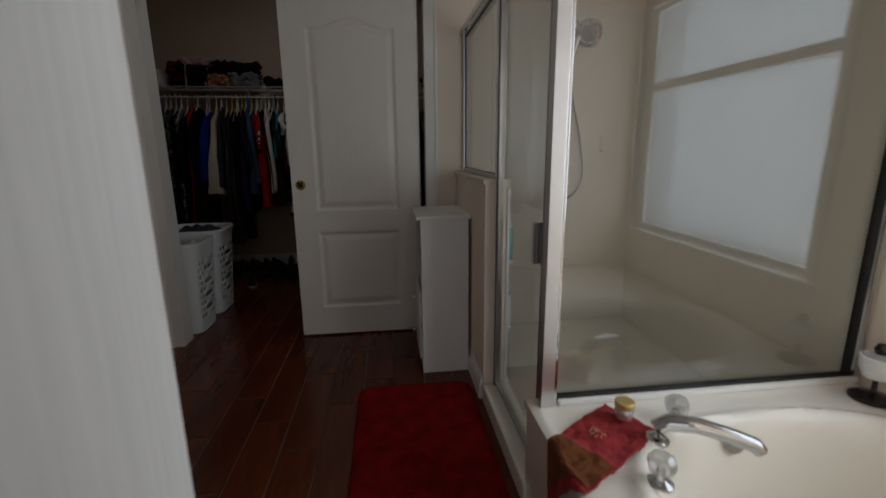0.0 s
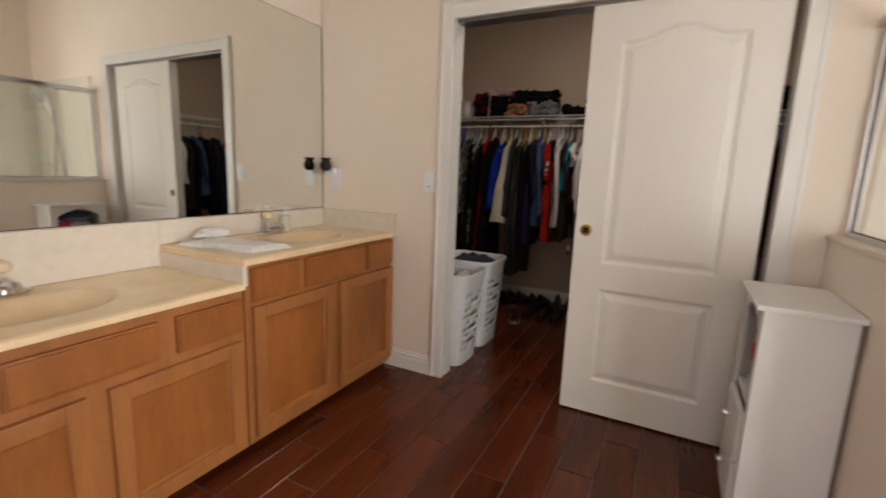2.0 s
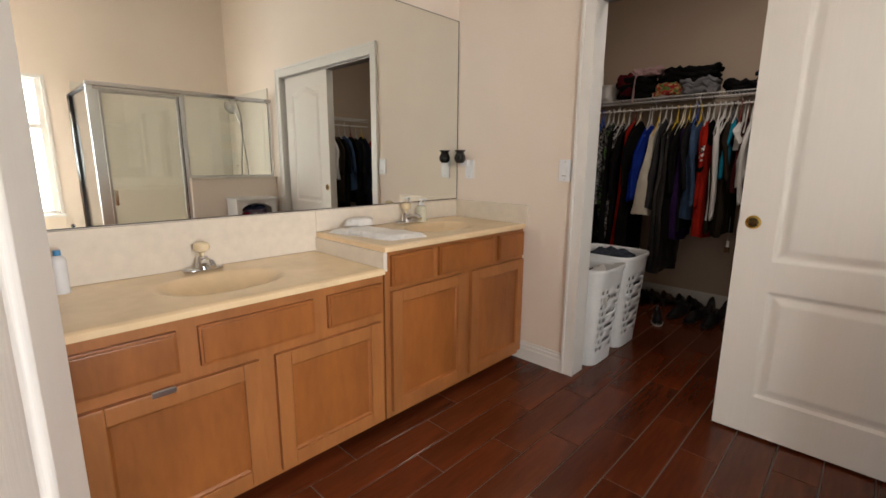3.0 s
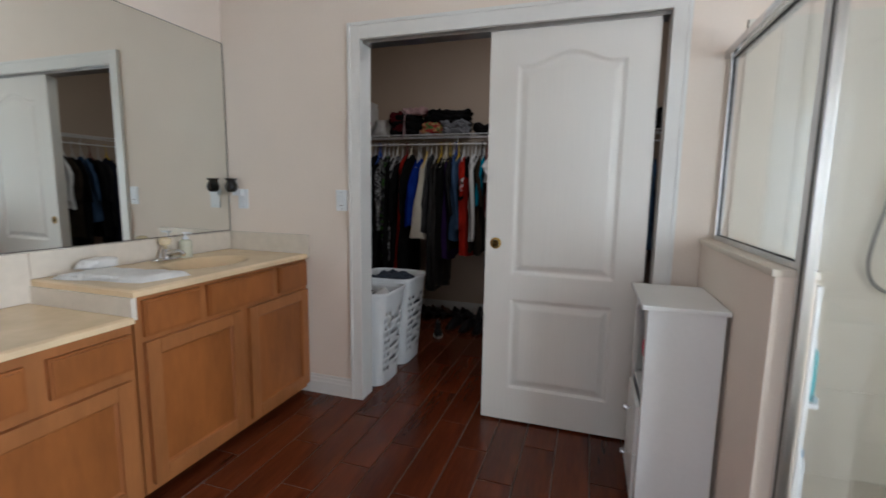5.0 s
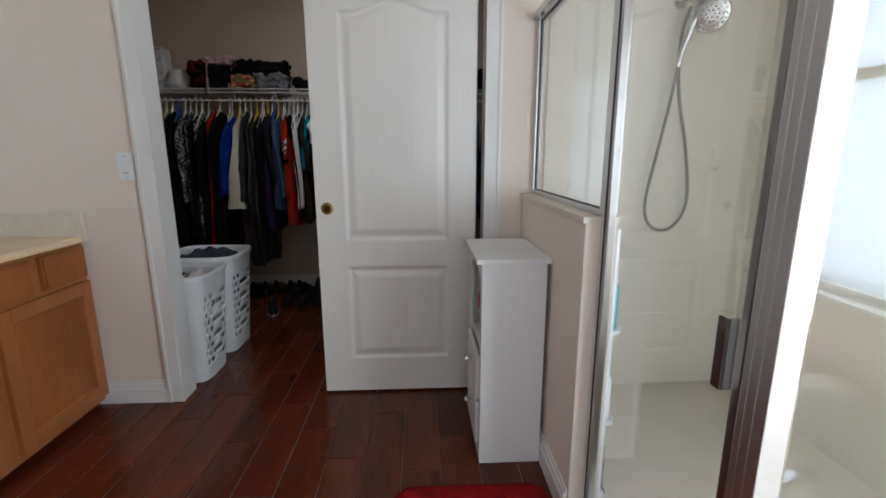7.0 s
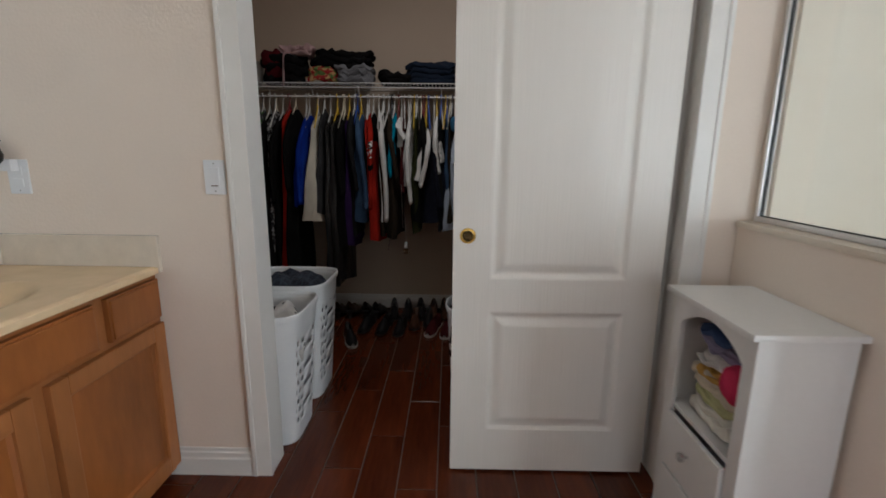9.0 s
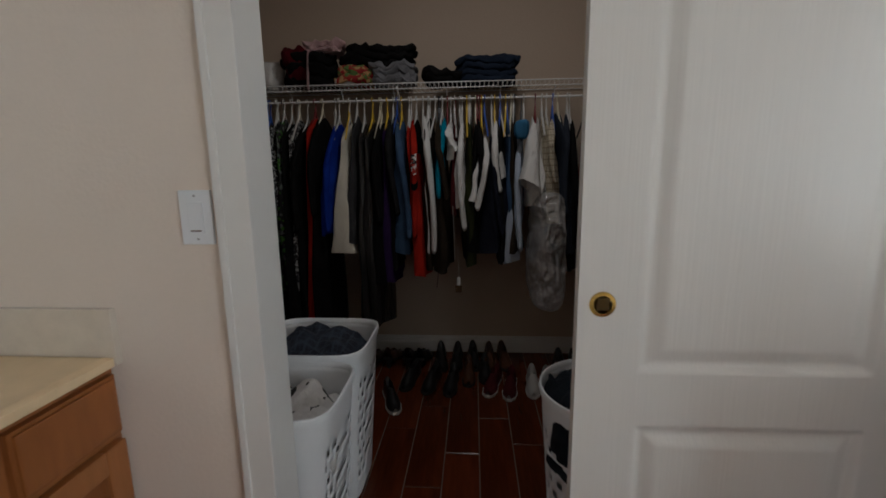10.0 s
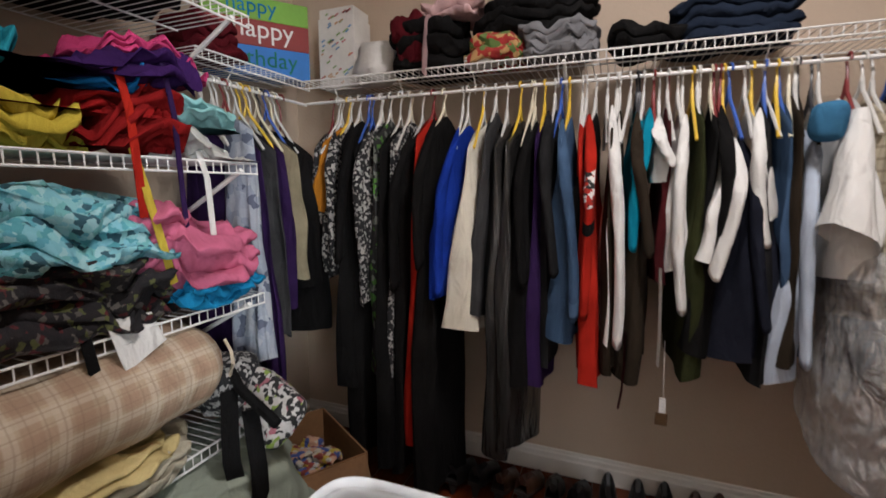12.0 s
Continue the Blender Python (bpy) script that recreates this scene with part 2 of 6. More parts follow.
def box(bm, x0, x1, y0, y1, z0, z1, bevel=0.0):
    vs = [bm.verts.new((x, y, z)) for z in (z0, z1) for y in (y0, y1) for x in (x0, x1)]
    fs = [bm.faces.new([vs[i] for i in f]) for f in ((0, 2, 3, 1), (4, 5, 7, 6), (0, 1, 5, 4), (2, 6, 7, 3), (0, 4, 6, 2), (1, 3, 7, 5))]
    if bevel:
        es = list({e for f in fs for e in f.edges})
        bmesh.ops.bevel(bm, geom=es, offset=bevel, segments=2, profile=0.7, affect="EDGES")


def tube(bm, pts, r, seg=6, closed_ends=True):
    """Sweep a round section of radius r (one, or one a point) along points."""
    pts = [Vector(p) for p in pts]
    n = len(pts)
    rings = []
    for i, p in enumerate(pts):
        d = (pts[min(i + 1, n - 1)] - pts[max(i - 1, 0)]).normalized()
        a = d.orthogonal().normalized() if abs(d.z) > 0.9 else d.cross(Vector((0, 0, 1))).normalized()
        b = d.cross(a)
        rr = r[i] if isinstance(r, (list, tuple)) else r
        rings.append([bm.verts.new(p + rr * (math.cos(k * 2 * math.pi / seg) * a + math.sin(k * 2 * math.pi / seg) * b)) for k in range(seg)])
    for i in range(n - 1):
        for k in range(seg):
            bm.faces.new((rings[i][k], rings[i][(k + 1) % seg], rings[i + 1][(k + 1) % seg], rings[i + 1][k]))
    if closed_ends:
        bm.faces.new(rings[0][::-1])
        bm.faces.new(rings[-1])


def lathe(bm, profile, centre=(0, 0, 0), seg=24, axis="z"):
    """Turn (radius, height) pairs round an axis through centre."""
    cx, cy, cz = centre
    rings = []
    for r, h in profile:
        ring = []
        for k in range(seg):
            a = 2 * math.pi * k / seg
            u, v = r * math.cos(a), r * math.sin(a)
            ring.append(bm.verts.new({"z": (cx + u, cy + v, cz + h), "y": (cx + u, cy + h, cz + v), "x": (cx + h, cy + u, cz + v)}[axis]))
        rings.append(ring)
    for i in range(len(rings) - 1):
        for k in range(seg):
            bm.faces.new((rings[i][k], rings[i][(k + 1) % seg], rings[i + 1][(k + 1) % seg], rings[i + 1][k]))
    for ring in (rings[0], rings[-1]):
        bm.faces.new(ring)


def sheet(bm, nu, nv, fn, wrap=False):
    """A grid of nu x nv cells; fn(u, v) gives the place for u, v in 0..1."""
    g = [[bm.verts.new(fn(i / nu, j / nv)) for j in range(nv + 1)] for i in range(nu if wrap else nu + 1)]
    for i in range(nu):
        for j in range(nv):
            a, b = g[i], g[(i + 1) % len(g)]
            bm.faces.new((a[j], b[j], b[j + 1], a[j + 1]))
    return g


def obj(name, bm, material, parent=None, label="", smooth=False):
    bmesh.ops.recalc_face_normals(bm, faces=bm.faces)
    me = bpy.data.meshes.new(name)
    bm.to_mesh(me)
    bm.free()
    me.materials.append(material)
    if smooth:
        me.shade_smooth()
        if smooth != "soft":
            me.set_sharp_from_angle(angle=radians(40))
    ob = new(name, me)
    if parent is not None:
        ob.parent = parent
        ob.matrix_parent_inverse = parent.matrix_world.inverted()
    if label:
        ob["label"] = label
    return ob


def part(name, bm, material, parent, label="", smooth=False):
    return obj(name, bm, material, parent, label, smooth)


def thing(name, label, category, group="", at=(0, 0, 0)):
    e = new(name)
    e.empty_display_size = 0.05
    e.location = at
    bpy.context.view_layer.update()
    return tagged(e, label, category, group)


def structure(name, bm, material, label="", category="", smooth=False):
    return tagged(obj(name, bm, material, None, "", smooth), label, category, "", "structure")


def boxes(*dims, bevel=0.0):
    bm = bmesh.new()
    for d in dims:
        box(bm, *d, bevel=bevel)
    return bm

# ---- the shell ----
structure("floor_bed", boxes((-2.1, 1.7, 0.45, 5.1, -0.06, -0.004)), GROUT, "grey grout bed between the dark floor tiles", "floor")
structure("floor_bedroom", boxes((-2.1, 2.6, -2.5, 0.45, -0.06, -0.002)), CARPET, "beige carpet floor beyond the bathroom door", "floor")
structure("wall_north", boxes((-2.0, -0.665, 3.0, 3.112, 0, 3.2), (0.885, 2.35, 3.0, 3.112, 0, 3.2), (-0.665, 0.885, 3.0, 3.112, 2.05, 3.2)), WALL, "pale pinkish painted wall with the wide closet opening", "wall")
structure("wall_west", boxes((-1.69, -1.57, 0.59, 3.0, 0, 3.2)), WALL, "pale pinkish painted wall behind the vanity mirror", "wall")
structure("wall_east", boxes((2.2, 2.35, -0.17, -0.022, 0, 3.2), (2.2, 2.35, 1.31, 3.0, 0, 3.2), (2.2, 2.35, -0.022, 1.31, 0, 0.66), (2.2, 2.35, -0.022, 1.31, 1.975, 3.2)), WALL, "pale painted outer wall with the bathroom window", "wall")
structure("wall_south", boxes((-1.69, 0.446, 0.45, 0.59, 0, 3.2), (1.25, 1.31, 0.45, 0.59, 0, 3.2), (0.446, 1.25, 0.45, 0.59, 2.05, 3.2)), WALL, "pale painted wall with the bathroom doorway", "wall")
structure("wall_alcove", boxes((1.25, 1.31, -0.05, 0.45, 0, 3.2), (1.25, 2.6, -0.17, -0.05, 0, 3.2)), WALL, "pale painted walls round the tub's end", "wall")
structure("wall_bedroom", boxes((-2.1, 2.6, -2.62, -2.5, 0, 3.2), (-2.2, -2.1, -2.5, 0.45, 0, 3.2), (2.6, 2.7, -2.5, 0.45, 0, 3.2)), WALL, "plain painted bedroom walls", "wall")
structure("ceiling", boxes((-2.2, 2.7, -2.62, 3.112, 3.2, 3.28)), CEIL, "white painted ceiling", "ceiling")
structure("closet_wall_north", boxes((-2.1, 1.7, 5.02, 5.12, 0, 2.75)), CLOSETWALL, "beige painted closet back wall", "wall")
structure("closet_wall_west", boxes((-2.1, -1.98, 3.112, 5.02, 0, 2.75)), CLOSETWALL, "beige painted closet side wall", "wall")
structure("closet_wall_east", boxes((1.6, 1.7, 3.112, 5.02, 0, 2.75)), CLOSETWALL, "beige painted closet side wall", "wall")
structure("closet_ceiling", boxes((-2.1, 1.7, 3.112, 5.12, 2.75, 2.83)), CEIL, "white painted closet ceiling", "ceiling")

# closet opening: lining, casing, head track
for side, d in (("left", (-0.665, -0.645, 2.99, 3.116, 0, 2.03)), ("right", (0.865, 0.885, 2.99, 3.116, 0, 2.03)), ("top", (-0.665, 0.885, 2.99, 3.116, 2.03, 2.05))):
    structure("door_lining_" + side, boxes(d, bevel=0.002), TRIM, "white painted lining of the closet opening", "door frame")


def casing(name, dims):
    bm = bmesh.new()
    for d in dims:
        box(bm, *d, bevel=0.004)
    structure(name, bm, TRIM, "white moulded door casing", "trim")


casing("casing_left", [(-0.708, -0.642, 2.984, 3.001, 0, 2.10), (-0.717, -0.70, 2.979, 3.001, 0, 2.11)])
casing("casing_right", [(0.862, 0.928, 2.984, 3.001, 0, 2.10), (0.92, 0.937, 2.979, 3.001, 0, 2.11)])
casing("casing_top", [(-0.642, 0.862, 2.984, 3.001, 2.025, 2.10), (-0.70, 0.92, 2.979, 3.001, 2.092, 2.11)])
structure("door_track", boxes((-0.64, 0.86, 3.02, 3.112, 2.012, 2.03)), STEEL, "metal head track for the sliding doors", "track")


def skirting(name, x0, x1, y0, y1, axis, side):
    """Two-step moulded skirting board; side: the way it stands out from the wall."""
    bm = bmesh.new()
    prof = ((0, 0), (0.016, 0), (0.016, 0.072), (0.012, 0.078), (0.011, 0.096), (0.006, 0.1), (0.006, 0.112), (0.004, 0.115), (0, 0.115))
    ends = []
    for a, b in (((x0, y0), (x1, y0)) if axis == "x" else ((x0, y0), (x0, y1))):
        ends.append([bm.verts.new((a, b + side * d, z) if axis == "x" else (a + side * d, b, z)) for d, z in prof])
    for k in range(len(prof)):
        m = (k + 1) % len(prof)
        bm.faces.new((ends[0][k], ends[0][m], ends[1][m], ends[1][k]))
    bm.faces.new(ends[0])
    bm.faces.new(ends[1])
    structure(name, bm, TRIM, "white moulded skirting board", "baseboard")


skirting("baseboard_vanity", -1.06, -0.717, 3.0, 3.0, "x", -1)
skirting("baseboard_closet_north", -1.98, 1.6, 5.02, 5.02, "x", -1)
skirting("baseboard_closet_west", -1.98, -1.98, 3.115, 5.0, "y", 1)
skirting("baseboard_half_wall", 1.045, 1.045, 2.16, 2.99, "y", -1)

# bathroom doorway: jamb lining and open door
structure("doorway_lining", boxes((0.446, 0.466, 0.44, 0.60, 0, 2.03), (1.23, 1.25, 0.44, 0.60, 0, 2.03), (0.446, 1.25, 0.44, 0.60, 2.03, 2.05), bevel=0.002), GRAINED, "white wood-grained lining of the bathroom doorway", "door frame")

# half wall of the shower with its cap
bm = bmesh.new()
box(bm, 1.045, 1.145, 2.151, 2.998, 0, 1.035, bevel=0.018)
structure("half_wall", bm, WALL, "half-height pinkish wall beside the shower", "wall", True)
bm = bmesh.new()
box(bm, 1.038, 1.15, 2.1505, 2.998, 1.02, 1.042, bevel=0.009)
structure("half_wall_cap", bm, CAPSTONE, "cream cultured marble cap", "trim", True)
# shower: pan, curb, glossy wall panels
structure("shower_curb", boxes((1.04, 1.17, 1.49, 2.14, 0, 0.085), bevel=0.012), SURROUND, "cream marble shower curb", "curb")
structure("shower_floor", boxes((1.14, 2.2, 1.5, 3.0, 0, 0.03)), SURROUND, "cream shower pan", "floor")
structure("shower_panel_north", boxes((1.145, 2.2, 2.984, 2.999, 0.03, 1.95), (1.165, 2.2, 2.975, 2.999, 0.42, 0.428)), SURROUND, "glossy cream shower wall panel", "wall panel")
structure("shower_panel_east", boxes((2.186, 2.199, 1.5, 2.984, 0.03, 1.95)), SURROUND, "glossy cream shower wall panel", "wall panel")

# window: lining, frame, two frosted sashes
win = tagged(new("window_1"), "white framed single-hung window with frosted panes", "window", "", "structure")
bm = bmesh.new()
for d in ((2.19, 2.35, 1.285, 1.315, 0.66, 1.985), (2.19, 2.35, -0.025, 0.0, 0.66, 1.985), (2.21, 2.35, 0.0, 1.285, 0.652, 0.68), (2.19, 2.35, 0.0, 1.285, 1.955, 1.985)):
    box(bm, *d, bevel=0.004)
part("window_lining", bm, TRIM, win)
bm = bmesh.new()
for d in ((2.225, 2.27, 1.24, 1.285, 0.68, 1.955), (2.225, 2.27, 0.0, 0.097, 0.68, 1.955), (2.225, 2.27, 0.097, 1.24, 0.68, 0.706), (2.225, 2.27, 0.097, 1.24, 1.93, 1.955)):
    box(bm, *d, bevel=0.004)
part("window_frame", bm, TRIM, win)
part("meeting_rail", boxes((2.215, 2.275, 0.097, 1.24, 1.492, 1.536), bevel=0.004), TRIM, win, "white meeting rail")
part("sill", boxes((2.15, 2.222, -0.03, 1.33, 0.648, 0.674), bevel=0.006), TRIM, win, "cream sill")
for nm, z0, z1 in (("lower_pane", 0.706, 1.492), ("upper_pane", 1.536, 1.93)):
    p = part(nm, boxes((2.246, 2.252, 0.097, 1.24, z0, z1)), FROST, win, "frosted glass pane")
    p.visible_shadow = False


def frame_bars(bm, plane, c, a0, a1, z0, z1, w, d, bev=0.003):
    """Rectangular metal frame in a plane x=c or y=c."""
    for lo, hi, zl, zh in ((a0, a0 + w, z0, z1), (a1 - w, a1, z0, z1), (a0 + w, a1 - w, z0, z0 + w), (a0 + w, a1 - w, z1 - w, z1)):
        if plane == "x":
            box(bm, c - d / 2, c + d / 2, lo, hi, zl, zh, bevel=bev)
        else:
            box(bm, lo, hi, c - d / 2, c + d / 2, zl, zh, bevel=bev)


# shower enclosure: fixed side light, hinged door, corner post, tub-side panel
enc = tagged(new("shower_enclosure"), "framed clear glass shower enclosure with chrome rails", "shower enclosure")
bm = bmesh.new()
frame_bars(bm, "x", 1.105, 2.15, 2.986, 1.043, 1.815, 0.018, 0.026)
part("side_frame", bm, SATIN, enc)
bm = bmesh.new()
frame_bars(bm, "x", 1.105, 2.168, 2.968, 1.061, 1.797, 0.0025, 0.014, 0.0)
part("side_gasket", bm, RUBBER, enc, "black gasket")
part("side_glass", boxes((1.102, 1.108, 2.17, 2.966, 1.063, 1.795)), GLASS, enc, "clear glass pane")
bm = bmesh.new()
box(bm, 1.092, 1.12, 2.13, 2.149, 0.085, 1.815, bevel=0.003)
part("hinge_post", bm, SATIN, enc)
part("hinge_gasket", boxes((1.0915, 1.1185, 2.1232, 2.1295, 0.085, 1.8)), RUBBER, enc, "black gasket")
for x0, x1, y0, y1 in ((1.075, 1.116, 1.452, 1.478), (1.082, 1.122, 1.478, 1.506), (1.09, 1.12, 1.506, 1.53)):
    part("corner_post", boxes((x0, x1, y0, y1, 0.388, 1.83), bevel=0.003), SATIN, enc)
bm = bmesh.new()
box(bm, 1.07, 1.14, 1.45, 2.99, 1.80, 1.832, bevel=0.005)
box(bm, 1.08, 1.13, 1.50, 2.15, 1.775, 1.80, bevel=0.004)
part("head_rail", bm, CHROME, enc)
bm = bmesh.new()
frame_bars(bm, "y", 1.482, 1.117, 2.186, 0.388, 1.83, 0.012, 0.04)
part("tub_side_frame", bm, CHROME, enc)
bm = bmesh.new()
frame_bars(bm, "y", 1.492, 1.129, 2.174, 0.4, 1.818, 0.0025, 0.03, 0.0)
part("tub_side_gasket", bm, RUBBER, enc, "black gasket")
part("tub_side_glass", boxes((1.1315, 2.1715, 1.493, 1.499, 0.4025, 1.8155)), GLASS, enc, "clear glass pane")
dr = bmesh.new()
frame_bars(dr, "x", 1.105, 1.535, 2.122, 0.10, 1.77, 0.018, 0.024)
door = part("shower_door", dr, STEEL, enc, "hinged glass door in a chrome frame")
part("door_glass", boxes((1.102, 1.108, 1.553, 2.104, 0.118, 1.752)), GLASS, door, "clear glass pane")
bm = bmesh.new()
box(bm, 1.074, 1.095, 1.556, 1.562, 0.82, 0.95, bevel=0.002)
box(bm, 1.072, 1.077, 1.556, 1.58, 0.82, 0.95, bevel=0.002)
part("handle", bm, CHROME, door, "chrome angle pull")

# sliding closet door with arched and square raised panels


def panel_depth(x, z, x0, x1, z0, z1, arch):
    """Depth of the moulded relief at a point of a door face; arch: rise of the panel's head."""
    k = (x - x0) / (x1 - x0)
    if arch:
        s = max(0.0, min(1.0, 1 - abs(2 * k - 1) / 0.82))
        top = z1 + arch * (s * s * (3 - 2 * s))
    else:
        top = z1
    d = min(x - x0, x1 - x, z - z0, top - z)
    if d <= 0:
        return 0.0
    if d < 0.012:
        return 0.0125 * d / 0.012
    if d < 0.022:
        return 0.0125
    if d < 0.05:
        return 0.0125 - 0.0115 * (d - 0.022) / 0.028
    return 0.001


def panel_door(name, w, h, t, panels, material, parent):
    """Slab with a moulded front face towards -y, its lower left front corner at the origin."""
    bm = bmesh.new()
    nx, nz = int(w / 0.006), int(h / 0.006)

    def at(u, v):
        x, z = u * w, v * h
        return (x, max(panel_depth(x, z, *p) for p in panels), z)

    g = sheet(bm, nx, nz, at)
    back = [bm.verts.new(p) for p in ((0, t, 0), (w, t, 0), (w, t, h), (0, t, h))]
    bm.faces.new(back)
    rim = [[g[i][0] for i in range(nx + 1)], g[nx], [g[i][nz] for i in range(nx, -1, -1)], g[0][::-1]]
    for i, side in enumerate(rim):
        bm.faces.new([*side, back[(i + 1) % 4], back[i]])
    return part(name, bm, material, parent, "", True)


slide = thing("sliding_door", "white moulded two-panel sliding closet door, pushed half open", "door", at=(0.06, 3.033, 0.012))
leaf = panel_door("leaf", 0.765, 2.0, 0.035, [(0.14, 0.635, 0.8, 1.835, 0.055), (0.14, 0.635, 0.18, 0.665, 0)], DOORPAINT, slide)
leaf.matrix_parent_inverse = Matrix()
bm = bmesh.new()
lathe(bm, [(0.019, 0.0), (0.02, -0.004), (0.027, -0.0035), (0.029, -0.001), (0.029, 0.003), (0.019, 0.003)], (0.113, 3.033, 0.969), 28, "y")
part("pull_cup", boxes((0.099, 0.127, 3.0295, 3.0325, 0.955, 0.983), bevel=0.001), mat("dark_brass", (0.12, 0.08, 0.03), 0.3, metal=0.9), slide, "dark recessed cup")
part("flush_pull", bm, BRASS, slide, "round brass finger pull", True)
# the second leaf of the pair, parked behind the first against the jamb
rear = thing("sliding_door", "white moulded sliding closet door parked behind its twin", "door", at=(0.07, 3.073, 0.012))
leaf = panel_door("leaf", 0.765, 2.0, 0.033, [(0.14, 0.635, 0.8, 1.835, 0.055), (0.14, 0.635, 0.18, 0.665, 0)], DOORPAINT, rear)
leaf.matrix_parent_inverse = Matrix()

# bathroom door swung open against the wall
bath = thing("bathroom_door", "white painted bathroom door standing open on brass hinges", "door", at=(0.452, 0.606, 0.01))
bath.rotation_euler = (0, 0, radians(164.8))
bpy.context.view_layer.update()
leaf = panel_door("leaf", 0.76, 2.0, 0.035, [(0.14, 0.62, 0.8, 1.835, 0.055), (0.14, 0.62, 0.18, 0.665, 0)], DOORPAINT, bath)
leaf.matrix_parent_inverse = Matrix()
for z in (0.25, 0.83, 1.75):
    bm = bmesh.new()
    lathe(bm, [(0.006, -0.045), (0.006, 0.045)], (0.466, 0.607, z), 12)
    part("hinge", bm, STEEL, bath, "metal butt hinge", True)

# vanity -------------------------------------------------------------------
FX = -1.022


def cab_front(parent, y0, y1, z0, z1, kind):
    """Door (framed, recessed panel) or drawer front (bevelled slab) on the cabinet's face."""
    bm = bmesh.new()
    if kind == "door":
        w = 0.058
        i = w - 0.004
        fn_o = [(FX + 0.016, y0 + i, z0 + i), (FX + 0.016, y1 - i, z0 + i), (FX + 0.016, y1 - i, z1 - i), (FX + 0.016, y0 + i, z1 - i)]
        k = 0.014
        fn_i = [(FX + 0.007, y0 + i + k, z0 + i + k), (FX + 0.007, y1 - i - k, z0 + i + k), (FX + 0.007, y1 - i - k, z1 - i - k), (FX + 0.007, y0 + i + k, z1 - i - k)]
        o = [bm.verts.new(p) for p in fn_o]
        n = [bm.verts.new(p) for p in fn_i]
        bm.faces.new(n)
        for q in range(4):
            bm.faces.new((o[q], o[(q + 1) % 4], n[(q + 1) % 4], n[q]))
        f = part("cabinet_door", bm, WOOD, parent, "maple framed door")
        for nm, a, b, c, d in (("stile", y0, y0 + w, z0, z1), ("stile", y1 - w, y1, z0, z1), ("rail", y0 + w, y1 - w, z0, z0 + w), ("rail", y0 + w, y1 - w, z1 - w, z1)):
            part(nm, boxes((FX - 0.001, FX + 0.0225, a, b, c, d), bevel=0.0055), WOODFRAME, f)
    else:
        box(bm, FX - 0.001, FX + 0.017, y0, y1, z0, z1, bevel=0.003)
        box(bm, FX + 0.014, FX + 0.0225, y0 + 0.008, y1 - 0.008, z0 + 0.008, z1 - 0.008, bevel=0.005)
        f = part("drawer_front", bm, WOOD, parent, "maple slab front")
    return f


def basin_slab(name, x0, x1, y0, y1, z, t, c, ax, depth, material, n=64, power=2.0, lip=0.012, rim=0.0, taper=0.55, parent=None):
    """A slab whose top dips into an oval basin at c with half axes ax."""
    bm = bmesh.new()
    nx, ny = max(8, int(n * (x1 - x0))), max(8, int(n * (y1 - y0)))

    def top(u, v):
        x, y = x0 + u * (x1 - x0), y0 + v * (y1 - y0)
        r = ((abs((x - c[0]) / ax[0])) ** power + (abs((y - c[1]) / ax[1])) ** power) ** (1 / power)
        edge = min(x - x0, x1 - x, y - y0, y1 - y)
        dz = -lip * max(0, 1 - edge / lip) ** 2 * 0.5
        if r < 1.0:
            s = min(1.0, (1 - r) / taper)
            dz -= depth * (s * s * (3 - 2 * s)) ** 0.75
        elif rim and r < 1.12:
            dz += rim * math.sin((r - 1) / 0.12 * math.pi)
        return (x, y, z + dz)

    g = sheet(bm, nx, ny, top)
    loop = [g[i][0] for i in range(nx + 1)] + [g[nx][j] for j in range(1, ny + 1)] + [g[i][ny] for i in range(nx - 1, -1, -1)] + [g[0][j] for j in range(ny - 1, 0, -1)]
    low = [bm.verts.new((v.co.x, v.co.y, z - t)) for v in loop]
    for i in range(len(loop)):
        j = (i + 1) % len(loop)
        bm.faces.new((loop[i], loop[j], low[j], low[i]))
    return obj(name, bm, material, parent, "", True)


def vanity(y0, y1, ztop, drawers, doors, zd, zp, label):
    v = tagged(new("vanity_cabinet"), label, "vanity cabinet", "maple vanity cabinets")
    bm = bmesh.new()
    box(bm, -1.568, FX - 0.012, y0, y1, 0.045, ztop - 0.09)
    part("body", bm, WOOD, v)
    part("face_frame", boxes((FX - 0.012, FX, y0, y1, 0.03, ztop), bevel=0.001), WOODFRAME, v, "pale maple face frame")
    part("toe_kick", boxes((-1.568, -1.064, y0, y1, 0.0, 0.045)), WOODDARK, v, "recessed dark toe kick")
    for a, b in drawers:
        cab_front(v, a, b, *zp, "drawer")
    out = [cab_front(v, a, b, *zd, "door") for a, b in doors]
    return v, out


low_cab, low_doors = vanity(0.60, 1.925, 0.733, [(0.847, 1.114), (1.175, 1.582), (1.642, 1.909)], [(0.855, 1.36), (1.417, 1.90)], (0.05, 0.522), (0.56, 0.695), "lower maple vanity cabinet with two doors and three drawer fronts")
up_cab, up_doors = vanity(1.935, 2.998, 0.828, [(1.965, 2.225), (2.265, 2.69), (2.74, 2.985)], [(1.962, 2.455), (2.505, 2.985)], (0.06, 0.645), (0.665, 0.808), "taller maple vanity cabinet with two doors and three drawer fronts")
bm = bmesh.new()
box(bm, FX + 0.018, FX + 0.027, 1.03, 1.095, 0.507, 0.526, bevel=0.002)
part("latch", bm, STEEL, low_doors[0], "small metal latch plate")

